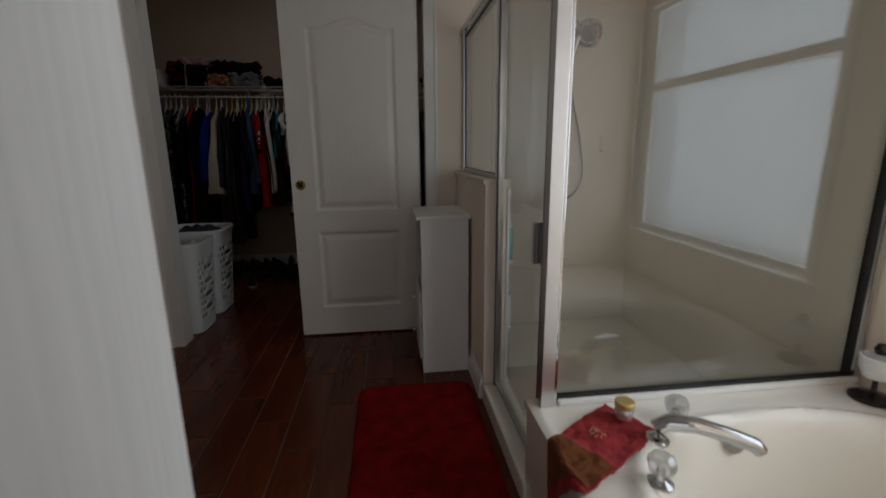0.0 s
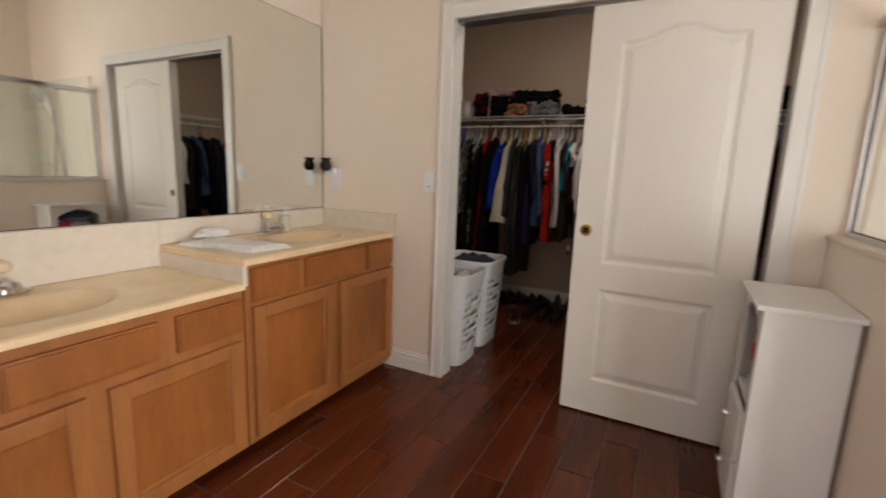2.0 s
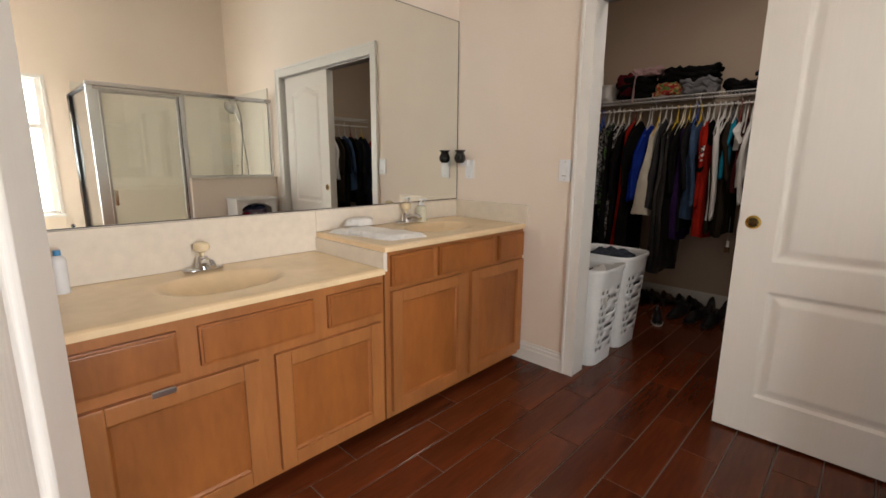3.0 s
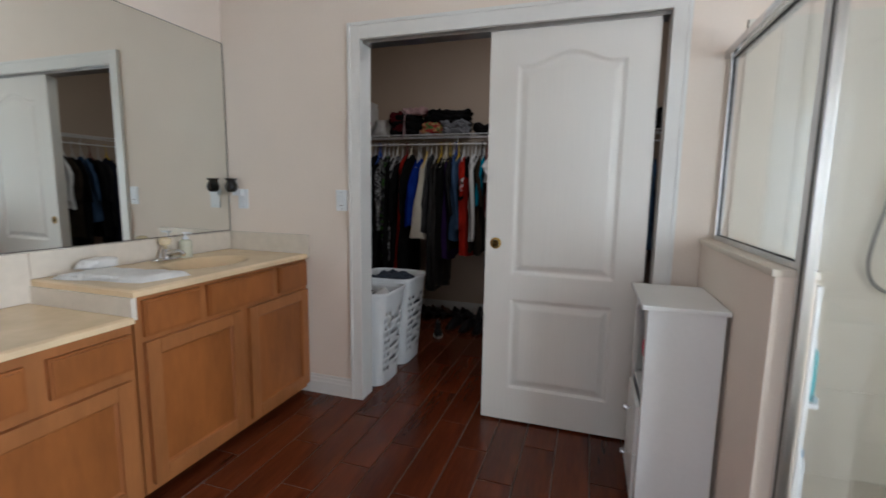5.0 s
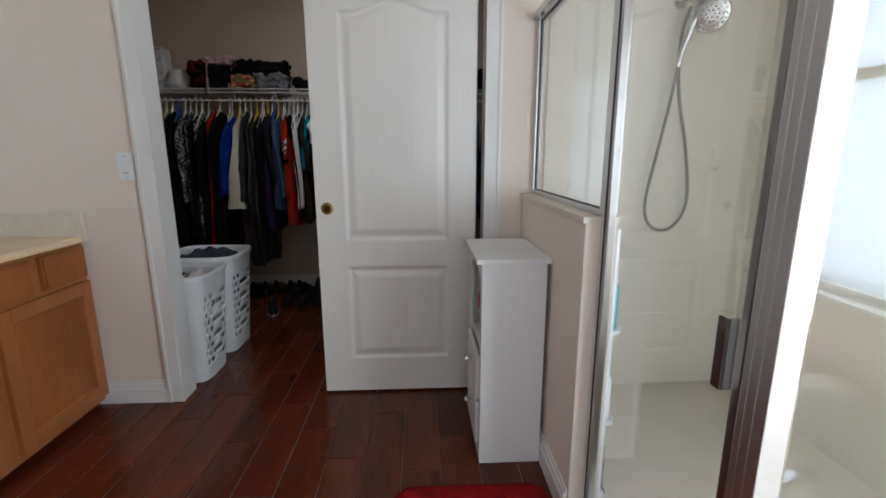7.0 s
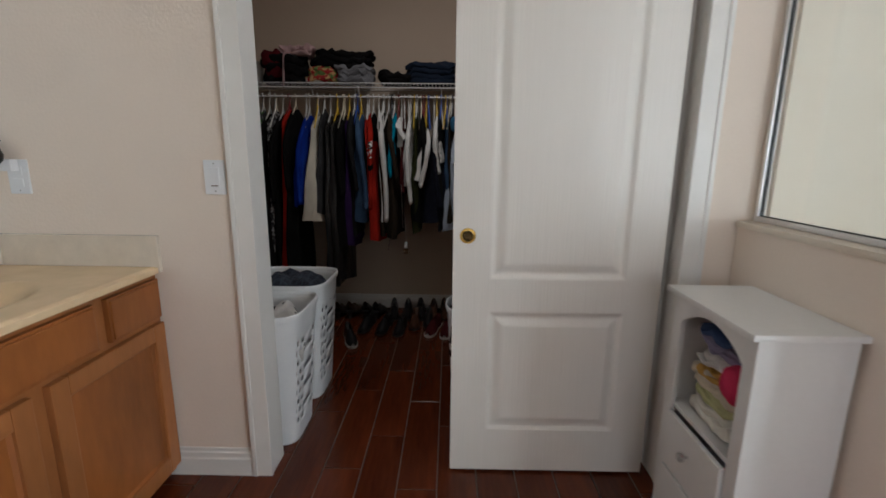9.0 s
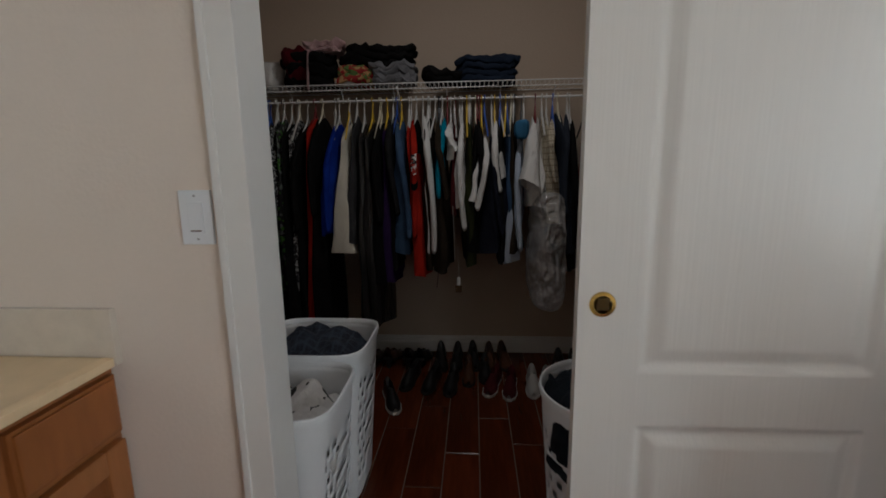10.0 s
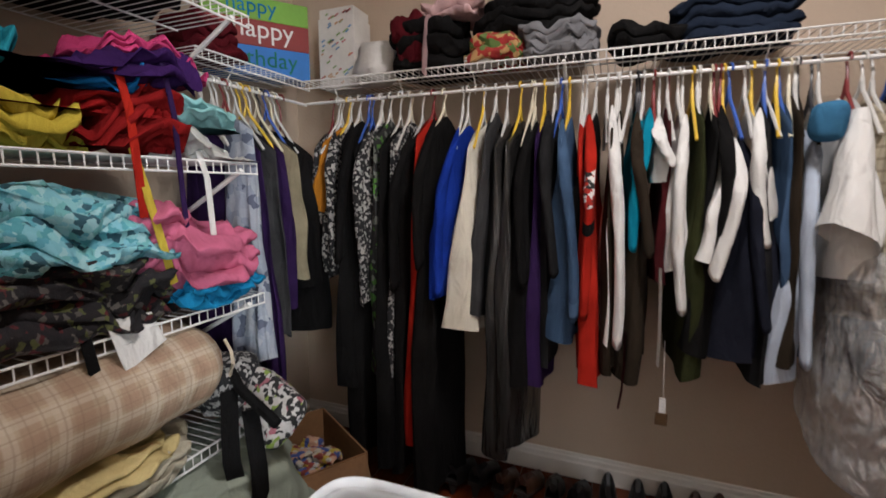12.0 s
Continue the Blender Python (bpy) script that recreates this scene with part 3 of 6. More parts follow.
ct = basin_slab("countertop", -1.568, -0.995, 0.60, 1.918, 0.76, 0.026, (-1.27, 1.355), (0.165, 0.235), 0.085, MARBLE, taper=0.85, n=110)
tagged(ct, "cream cultured marble countertop with a moulded oval sink", "countertop", "vanity tops")
ct2 = basin_slab("countertop", -1.568, -0.995, 1.919, 2.979, 0.855, 0.026, (-1.275, 2.53), (0.165, 0.235), 0.085, MARBLE, taper=0.85, n=110)
tagged(ct2, "cream cultured marble countertop with a moulded oval sink", "countertop", "vanity tops")
tagged(obj("backsplash", boxes((-1.569, -1.55, 0.60, 1.919, 0.761, 0.964), bevel=0.003), SPLASH), "tall cream marble backsplash behind the lower sink", "backsplash")
tagged(obj("backsplash", boxes((-1.569, -1.55, 1.921, 2.978, 0.856, 0.964), bevel=0.003), SPLASH), "cream marble backsplash behind the upper sink", "backsplash")
tagged(obj("side_splash", boxes((-1.569, -0.99, 2.98, 2.999, 0.83, 0.964), bevel=0.003), SPLASH), "cream marble side splash against the wall", "backsplash")
tagged(obj("counter_riser", boxes((-1.549, -0.998, 1.911, 1.933, 0.745, 0.8285), bevel=0.002), SPLASH), "cream marble riser between the two counter heights", "backsplash")
MIRROREDGE = mat("mirror_edge", (0.06, 0.05, 0.035), 0.35, vary=0.3)
vanity_mirror = thing("vanity_mirror", "large frameless wall mirror over the vanity", "mirror", at=(-1.567, 1.87, 0.967))
part("pane", boxes((-1.5695, -1.564, 0.754, 2.991, 0.971, 2.077)), MIRROR, vanity_mirror)
for d in ((2.991, 2.996, 0.967, 2.08), (0.75, 0.754, 0.967, 2.08), (0.754, 2.991, 0.967, 0.971), (0.754, 2.991, 2.077, 2.08)):
    part("edge", boxes((-1.5695, -1.5635) + d), MIRROREDGE, vanity_mirror, "dark cut edge of the silvered glass")

for top_, x_, y_, z_ in ((ct, -1.27, 1.355, 0.6755), (ct2, -1.275, 2.53, 0.7705)):
    bm = bmesh.new()
    lathe(bm, [(0.0, 0.002), (0.012, 0.003), (0.016, 0.004), (0.021, 0.003), (0.023, 0.0)], (x_, y_, z_), 20)
    part("drain", bm, CHROME, top_, "round chrome drain", True)

# tub ------------------------------------------------------------------------
tub = tagged(new("bathtub"), "off-white moulded garden tub with a wide deck", "bathtub")
basin_slab("basin", 1.045, 2.186, 0.592, 1.52, 0.386, 0.03, (1.68, 0.98), (0.47, 0.34), 0.36, TUBWHITE, 64, 2.3, rim=0.012, taper=0.35, parent=tub)
bm = boxes((1.052, 1.07, 0.60, 1.515, 0, 0.357), (1.07, 2.18, 1.498, 1.516, 0, 0.357), bevel=0.003)
part("deck", boxes((1.312, 2.186, -0.048, 0.59, 0.356, 0.386), bevel=0.004), TUBWHITE, tub, "flat tub deck end")
part("skirt", bm, TUBWHITE, tub, "off-white tub skirt")
part("ledge_strip", boxes((1.135, 2.186, 1.452, 1.47, 0.387, 0.405), bevel=0.005), TRIM, tub, "white ledge strip under the glass")

# white cabinet beside the half wall -----------------------------------------
cab = tagged(new("storage_cabinet"), "narrow white laminate cabinet with an arched niche and drawers", "cabinet")
X0, X1, Y0, Y1, H = 0.785, 1.028, 2.45, 2.84, 0.828
bm = bmesh.new()
box(bm, X0 - 0.022, X1 + 0.012, Y0 - 0.012, Y1 + 0.025, H, H + 0.018, bevel=0.005)
part("top", bm, LAMINATE, cab)
part("side_panel", boxes((X0, X1, Y0, Y0 + 0.016, 0, H), bevel=0.001), LAMINATE, cab)
part("side_panel", boxes((X0, X1, Y1 - 0.016, Y1, 0, H), bevel=0.001), LAMINATE, cab)
part("back_panel", boxes((X1 - 0.01, X1, Y0 + 0.016, Y1 - 0.016, 0.02, H)), LAMINATE, cab)
for z in (0.04, 0.45):
    part("shelf", boxes((X0 + 0.01, X1 - 0.01, Y0 + 0.016, Y1 - 0.016, z, z + 0.014)), LAMINATE, cab)
bm = bmesh.new()
n = 24
ya, yb = Y0 + 0.016, Y1 - 0.016
for fx in (X0, X0 + 0.014):
    lo = [bm.verts.new((fx, ya + 0.03 + (yb - ya - 0.06) * i / n, H - 0.085 + 0.06 * math.sin(math.pi * i / n) ** 0.8)) for i in range(n + 1)]
    hi = [bm.verts.new((fx, ya + 0.03 + (yb - ya - 0.06) * i / n, H)) for i in range(n + 1)]
    for i in range(n):
        bm.faces.new((lo[i], lo[i + 1], hi[i + 1], hi[i]))
    if fx == X0:
        first = lo
for i in range(n):
    bm.faces.new((first[i], first[i + 1], lo[i + 1], lo[i]))
part("arched_rail", bm, LAMINATE, cab, "arched front rail")
part("face_frame", boxes((X0, X0 + 0.014, ya, ya + 0.03, 0, H), (X0, X0 + 0.014, yb - 0.03, yb, 0, H), (X0, X0 + 0.014, ya + 0.03, yb - 0.03, 0, 0.05)), LAMINATE, cab)
for z0, z1 in ((0.06, 0.245), (0.255, 0.44)):
    bm = bmesh.new()
    box(bm, X0 - 0.012, X0 + 0.004, ya + 0.034, yb - 0.034, z0, z1, bevel=0.004)
    d = part("drawer_front", bm, LAMINATE, cab)
    bm = bmesh.new()
    lathe(bm, [(0.004, 0), (0.005, -0.012), (0.014, -0.018), (0.013, -0.028), (0.006, -0.032)], (X0 - 0.012, (ya + yb) / 2, (z0 + z1) / 2 + 0.02), 10, "x")
    part("knob", bm, CLEARPLASTIC, d, "faceted clear knob")

# rug --------------------------------------------------------------------------
rng = random.Random(4)
bm = bmesh.new()
rx0, rx1, ry0, ry1, rad = 0.455, 1.01, 1.30, 2.325, 0.07


def rug_at(u, v):
    x, y = rx0 + u * (rx1 - rx0), ry0 + v * (ry1 - ry0)
    cx, cy = min(max(x, rx0 + rad), rx1 - rad), min(max(y, ry0 + rad), ry1 - rad)
    d = math.hypot(x - cx, y - cy)
    if d > rad:
        x, y = cx + (x - cx) * rad / d, cy + (y - cy) * rad / d
        d = rad
    e = min(rad - d if (cx != x or cy != y) else rad, x - rx0, rx1 - x, y - ry0, ry1 - y, 0.03) / 0.03
    h = 0.004 + 0.016 * max(0, e) ** 0.5
    return (x, y, h + 0.005 * noise.noise((x * 38, y * 38, 0)) + 0.004 * noise.noise((x * 110, y * 110, 3)))


sheet(bm, 90, 150, rug_at)
bmesh.ops.remove_doubles(bm, verts=bm.verts, dist=0.0004)
tagged(obj("bath_rug", bm, RUG, None, "", True), "deep red shag bath rug on the tile floor", "rug")

# ---- bathroom fittings and small things ----


def lump(bm, c, half, power=2.6, amp=0.15, freq=9.0, seed=0, nu=28, nv=12):
    """Soft rounded body with an uneven skin: folded or crumpled cloth."""
    cx, cy, cz = c
    a, b, h = half

    def at(u, v):
        th, ph = 2 * math.pi * u, math.pi * (v - 0.5)
        ct, st, cp, sp = math.cos(th), math.sin(th), math.cos(ph), math.sin(ph)
        e = 2 / power
        sg = lambda q, k: math.copysign(abs(q) ** k, q)
        x, y, z = a * sg(ct, e) * sg(cp, e * 0.6), b * sg(st, e) * sg(cp, e * 0.6), h * sg(sp, 0.7)
        p = Vector((x * freq + seed * 7.1, y * freq + seed * 3.3, z * freq * 1.4))
        k = 1 + amp * noise.noise(p) + amp * 0.5 * noise.noise(p * 2.3)
        lift = 0.6 * h * amp * (noise.noise((x * freq * 1.3 + seed, y * freq * 1.3, 5.5)) + 0.4)
        return (cx + x * k, cy + y * k, cz + z + (lift if z > 0 else 0))

    sheet(bm, nu, nv, at, True)
    bmesh.ops.remove_doubles(bm, verts=bm.verts, dist=0.0002)


def folded(name, label, material, c, size, layers=3, seed=0, category="folded clothing", group="", amp=0.12, tilt=1.5):
    """A folded garment resting at height c[2]: soft layers, each a part."""
    t = thing(name, label, category, group, at=c)
    w, d, h = size
    r = random.Random(seed)
    for i in range(layers):
        bm = bmesh.new()
        hh = h / layers
        lump(bm, (c[0] + r.uniform(-0.015, 0.015), c[1] + r.uniform(-0.015, 0.015), c[2] + hh * (i + 0.5)), (w / 2 * r.uniform(0.9, 1.02), d / 2 * r.uniform(0.9, 1.02), hh * 0.62), 4.0, amp, 9, seed * 5 + i, 84, 22)
        if tilt:
            for v in bm.verts:
                v.co.z += -math.tan(radians(tilt)) * ((v.co.y - 3.84 if v.co.y > 3.84 else 1.7 * (3.84 - v.co.y)) - 0.1 if tilt > 15 else v.co.y - c[1]) + 0.03 * noise.noise((v.co.x * 9, v.co.y * 9, seed)) + 0.014 * noise.noise((v.co.x * 26, v.co.y * 26, seed)) + amp * 0.17 * (0.25 - abs(noise.noise((v.co.x * 15 + v.co.z * 6, v.co.y * 15, seed + 4))))
                v.co.z = max(v.co.z, c[2] + 0.002)
        part("fold", bm, material, t, "", "soft")
    return t


def strap(name, label, pts, width, material, category="strap", group=""):
    """A flat band along points, hanging."""
    bm = bmesh.new()
    pts = [Vector(p) for p in pts]
    rows = []
    for i, p in enumerate(pts):
        d = pts[min(i + 1, len(pts) - 1)] - pts[max(i - 1, 0)]
        side = d.cross(Vector((1, 0.2, 0))).normalized() * (width / 2)
        rows.append((p - side, p + side))
    for off in (0.0, 0.003):
        vs = [[bm.verts.new(q + Vector((off, 0, 0))) for q in r] for r in rows]
        for i in range(len(vs) - 1):
            bm.faces.new((vs[i][0], vs[i][1], vs[i + 1][1], vs[i + 1][0]))
    return tagged(obj(name, bm, material, None, "", True), label, category, group)


# tub filler and its two crystal handles
fil = tagged(new("tub_faucet"), "chrome deck-mounted tub faucet with clear knobs", "faucet")
bm = bmesh.new()
sp = [(1.335, 1.262, 0.39), (1.338, 1.26, 0.43), (1.36, 1.25, 0.447), (1.42, 1.225, 0.45), (1.49, 1.19, 0.437), (1.545, 1.165, 0.42), (1.556, 1.158, 0.405)]
tube(bm, sp, [0.026, 0.024, 0.024, 0.022, 0.021, 0.02, 0.018], 14)
part("spout", bm, CHROME, fil, "", True)
bm = bmesh.new()
lathe(bm, [(0.034, 0.386), (0.034, 0.392), (0.027, 0.398), (0.02, 0.4)], (1.335, 1.262, 0), 20)
part("spout_base", bm, CHROME, fil, "", True)
for hx, hy in ((1.44, 1.335), (1.25, 1.11)):
    bm = bmesh.new()
    lathe(bm, [(0.032, 0.386), (0.032, 0.391), (0.02, 0.398), (0.012, 0.402), (0.011, 0.425)], (hx, hy, 0), 20)
    part("knob_base", bm, CHROME, fil, "", True)
    bm = bmesh.new()
    lathe(bm, [(0.012, 0.412), (0.03, 0.424), (0.034, 0.44), (0.031, 0.456), (0.018, 0.466), (0.0, 0.466)], (hx, hy, 0), 8)
    part("crystal_knob", bm, CLEARPLASTIC, fil, "clear faceted knob")
# overflow plate inside the tub
bm = bmesh.new()
lathe(bm, [(0.0, 0.0), (0.03, 0.0), (0.034, -0.004), (0.034, -0.01)], (1.60, 1.29, 0.335), 20, "y")
part("overflow_plate", bm, CHROME, tub, "round chrome overflow plate", True)

# red washcloth draped over the tub's corner
bm = bmesh.new()


def cloth_at(u, v):
    x, y = 1.03 + 0.30 * u, 1.16 + 0.27 * v
    ang = radians(31)
    dx, dy = (u - 0.5) * 0.36, (v - 0.5) * 0.18
    x, y = 1.165 + dx * math.cos(ang) - dy * math.sin(ang), 1.262 + dx * math.sin(ang) + dy * math.cos(ang)
    z = 0.392 + 0.012 * (0.5 + noise.noise((x * 14, y * 14, 1.0))) + 0.006 * noise.noise((x * 40, y * 40, 2.0))
    if x < 1.05:
        z -= (1.05 - x) * 1.8
        x = 1.045 - (1.05 - x) * 0.15 - 0.004
    return (x, y, z)


sheet(bm, 44, 34, cloth_at)
REDCLOTH = printed("red_terry", [(0.25, 0.012, 0.015), (0.3, 0.016, 0.02), (0.27, 0.014, 0.018), (0.34, 0.025, 0.025)], 0.02)
wc = tagged(new("washcloth"), "dark red embroidered washcloth draped over the tub edge", "washcloth")
cl = part("cloth", bm, REDCLOTH, wc, "", True)
sol = cl.modifiers.new("thick", "SOLIDIFY")
sol.thickness, sol.offset = 0.004, 1
bm = bmesh.new()
sheet(bm, 20, 34, lambda u, v: (lambda q: (q[0] - 0.002, q[1], q[2] + 0.0052))(cloth_at(0.05 + 0.3 * u, 0.01 + 0.98 * v)))
part("woven_band", bm, fabric("bronze_band", (0.17, 0.06, 0.025)), wc, "bronze woven band", "soft")
bm = bmesh.new()
for k in range(9):
    a = k * 0.7
    tube(bm, [(1.17 + 0.006 * k * math.cos(a) * 0.6, 1.285 + 0.004 * k * math.sin(a), 0.413), (1.17 + 0.01 * math.cos(a) + 0.004, 1.285 + 0.022 * math.sin(a), 0.415)], 0.0016, 5)
part("embroidery", bm, fabric("gold_thread", (0.55, 0.38, 0.2)), wc, "gold embroidered motif")
# small jar with a gold lid on the cloth
jar = tagged(new("cream_jar"), "small clear jar with a gold lid on the washcloth", "jar")
bm = bmesh.new()
lathe(bm, [(0.0, 0.41), (0.024, 0.41), (0.026, 0.416), (0.026, 0.438), (0.023, 0.442)], (1.285, 1.345, 0), 24)
part("pot", bm, mat("silver_pot", (0.6, 0.58, 0.55), 0.25, metal=0.6), jar, "", True)
bm = bmesh.new()
lathe(bm, [(0.027, 0.442), (0.028, 0.446), (0.028, 0.458), (0.025, 0.461), (0.0, 0.461)], (1.285, 1.345, 0), 24)
part("lid", bm, mat("gold_lid", (0.65, 0.5, 0.2), 0.35, metal=0.7), jar, "matt gold lid", True)
# vase with a dark foot by the wall
vs = tagged(new("candle_holder"), "dark round stand with a pale glass bowl on the tub deck", "candle holder")
bm = bmesh.new()
lathe(bm, [(0.0, 0.388), (0.06, 0.388), (0.06, 0.394), (0.035, 0.402), (0.008, 0.41), (0.007, 0.45), (0.012, 0.456)], (2.125, 1.36, 0), 24)
part("stand", bm, BLACK, vs, "", True)
bm = bmesh.new()
lathe(bm, [(0.008, 0.456), (0.035, 0.462), (0.047, 0.49), (0.05, 0.53), (0.046, 0.532), (0.044, 0.495), (0.03, 0.47), (0.0, 0.466)], (2.125, 1.36, 0), 24)
part("bowl", bm, PLASTIC, vs, "pale bowl", True)
bm = bmesh.new()
lathe(bm, [(0.0, 0.535), (0.016, 0.54), (0.02, 0.556), (0.012, 0.57), (0.0, 0.574)], (2.125, 1.36, 0), 14)
part("finial", bm, BLACK, vs, "black ball", True)

# shower head and hose
sh = tagged(new("hand_shower"), "chrome hand shower on its wall arm with a looping hose", "shower head")
bm = bmesh.new()
lathe(bm, [(0.0, -0.028), (0.016, -0.028), (0.03, -0.012), (0.032, 0.0)], (1.725, 2.984, 1.885), 20, "y")
part("flange", bm, CHROME, sh, "", True)
bm = bmesh.new()
tube(bm, [(1.725, 2.97, 1.885), (1.728, 2.93, 1.885), (1.735, 2.895, 1.865), (1.742, 2.875, 1.84)], 0.011, 12)
part("arm", bm, CHROME, sh, "", True)
bm = bmesh.new()
lathe(bm, [(0.0, 0.032), (0.03, 0.028), (0.05, 0.012), (0.074, 0.004), (0.077, -0.004), (0.072, -0.01), (0.0, -0.012)], (0, 0, 0), 32)
lathe(bm, [(0.052, -0.0121), (0.052, -0.016), (0.048, -0.0165), (0.047, -0.012)], (0, 0, 0), 32)
hd = part("head", bm, CHROME, sh, "round chrome spray head", True)
hm = look((1.785, 2.85, 1.80), (1.785 - 0.4, 2.85 - 0.8, 1.80 - 0.42))
hd.matrix_world = hm
bm = bmesh.new()
for ring, cnt in ((0.016, 6), (0.032, 12), (0.06, 20)):
    for k in range(cnt):
        a = 2 * math.pi * k / cnt
        lathe(bm, [(0.0034, -0.012), (0.0026, -0.0165), (0.0, -0.0168)], (ring * math.cos(a), ring * math.sin(a), 0), 6)
nz = part("nozzles", bm, RUBBER, sh, "dark spray nozzles")
nz.matrix_world = hm
nz["kind"] = "stuff"
bm = bmesh.new()
tube(bm, [(1.755, 2.87, 1.82), (1.735, 2.885, 1.76), (1.715, 2.905, 1.67), (1.708, 2.92, 1.60)], [0.016, 0.015, 0.012, 0.01], 12)
part("handset", bm, CHROME, sh, "chrome handset grip", True)
pts = []
ctrl = [(1.708, 2.92, 1.60), (1.695, 2.93, 1.46), (1.66, 2.94, 1.22), (1.627, 2.94, 1.02), (1.64, 2.945, 0.92), (1.69, 2.945, 0.868), (1.76, 2.945, 0.872), (1.815, 2.945, 0.94), (1.829, 2.945, 1.05), (1.795, 2.945, 1.26), (1.745, 2.945, 1.46), (1.722, 2.94, 1.62), (1.715, 2.92, 1.76), (1.735, 2.90, 1.85)]
for i in range(len(ctrl) - 1):
    p0, p1, p2, p3 = (Vector(ctrl[max(0, min(len(ctrl) - 1, i + k))]) for k in (-1, 0, 1, 2))
    for s in range(6):
        t = s / 6
        pts.append(0.5 * (2 * p1 + (p2 - p0) * t + (2 * p0 - 5 * p1 + 4 * p2 - p3) * t * t + (3 * p1 - p0 - 3 * p2 + p3) * t ** 3))
bm = bmesh.new()
tube(bm, pts, 0.0075, 8)
part("hose", bm, mat("hose_metal", (0.3, 0.3, 0.29), 0.42, metal=0.9, vary=0.1, fine=400, bump=0.6), sh, "flexible metal hose", True)
# soap dish moulded on the panel
sd = obj("soap_dish", boxes((1.955, 2.065, 2.94, 2.984, 1.145, 1.158), (1.955, 2.065, 2.976, 2.984, 1.158, 1.245), (1.955, 2.065, 2.936, 2.942, 1.145, 1.17), bevel=0.004), SURROUND)
tagged(sd, "cream moulded soap dish on the shower wall", "soap dish")
# caddy standing inside the shower door with bottles
cd = tagged(new("shower_caddy"), "tall slim white plastic corner shelf in the shower", "shower caddy")
part("back_board", boxes((1.152, 1.164, 2.17, 2.26, 0.03, 1.0), bevel=0.003), PLASTIC, cd)
for z in (0.06, 0.34, 0.66):
    part("tray", boxes((1.164, 1.188, 2.172, 2.26, z, z + 0.012), (1.184, 1.188, 2.172, 2.26, z + 0.012, z + 0.03), bevel=0.002), PLASTIC, cd)


def bottle(name, label, x, y, z, r, h, body, cap, cap_mat, pump=False):
    t = thing(name, label, "bottle", at=(x, y, z))
    bm = bmesh.new()
    lathe(bm, [(0, 0), (r, 0), (r, h * 0.75), (r * 0.9, h * 0.82), (r * 0.4, h * 0.88), (r * 0.4, h * 0.9), (0, h * 0.9)], (x, y, z), 18)
    part("body", bm, body, t, "", True)
    bm = bmesh.new()
    lathe(bm, [(0, h * 0.88), (r * 0.5, h * 0.88), (r * 0.48, h), (0, h)], (x, y, z), 14)
    if pump:
        tube(bm, [(x, y, z + h), (x, y, z + h * 1.16)], r * 0.16, 8)
        box(bm, x - r * 0.35, x + r * 1.3, y - r * 0.3, y + r * 0.3, z + h * 1.16, z + h * 1.24, bevel=0.003)
    part("cap", bm, cap_mat, t, cap, True)
    return t


BLUEP = mat("blue_plastic", (0.05, 0.25, 0.5), 0.35)
TEAL = mat("teal_plastic", (0.05, 0.38, 0.42), 0.35)
bottle("shampoo_bottle", "white shampoo bottle with a blue cap on the caddy", 1.176, 2.205, 0.352, 0.012, 0.17, PLASTIC, "blue cap", BLUEP)
bottle("shampoo_bottle", "clear bottle with a teal cap on the caddy", 1.176, 2.205, 0.072, 0.012, 0.2, CLEARPLASTIC, "teal cap", TEAL)
bottle("shower_gel_bottle", "teal shower gel bottle on the top tray", 1.176, 2.205, 0.672, 0.012, 0.17, TEAL, "white cap", PLASTIC)
# vanity faucets
CRYSTAL = mat("amber_knob", (0.75, 0.62, 0.4), 0.15, vary=0.1)


def faucet(x, y, z):
    f = thing("sink_faucet", "chrome single-knob sink faucet with a clear ball knob", "faucet", "vanity faucets", at=(x, y, z))
    bm = bmesh.new()
    lump(bm, (x, y, z + 0.008), (0.03, 0.078, 0.011), 2.6, 0.0, 1, 0, 28, 8)
    part("base_plate", bm, CHROME, f, "", True)
    bm = bmesh.new()
    lathe(bm, [(0.032, 0.012), (0.028, 0.035), (0.022, 0.055), (0.018, 0.062), (0.0, 0.064)], (x, y, z), 20)
    part("body", bm, CHROME, f, "", True)
    bm = bmesh.new()
    tube(bm, [(x + 0.01, y, z + 0.035), (x + 0.06, y, z + 0.05), (x + 0.105, y, z + 0.052), (x + 0.122, y, z + 0.038)], [0.018, 0.015, 0.013, 0.012], 12)
    part("spout", bm, CHROME, f, "", True)
    bm = bmesh.new()
    lathe(bm, [(0.008, 0.062), (0.009, 0.078), (0.026, 0.086), (0.031, 0.1), (0.028, 0.115), (0.014, 0.122), (0, 0.122)], (x, y, z), 10)
    part("knob", bm, CRYSTAL, f, "pale faceted ball knob", True)


faucet(-1.485, 1.355, 0.76)
faucet(-1.485, 2.47, 0.855)
bottle("soap_bottle", "clear soap dispenser with a white pump beside the sink", -1.505, 2.61, 0.855, 0.032, 0.11, mat("hand_soap", (0.62, 0.6, 0.45), 0.1, vary=0.1), "white pump", PLASTIC, True)
bottle("lotion_tube", "white tube with a blue cap at the counter's end", -1.48, 0.905, 0.76, 0.022, 0.15, PLASTIC, "blue cap", BLUEP)
# folded white towel and sponge on the upper counter
WHITETOWEL = fabric("white_towel", (0.82, 0.79, 0.74), vary=0.05)
t = thing("hand_towel", "folded white hand towel lying on the counter", "towel", at=(-1.28, 2.08, 0.857))


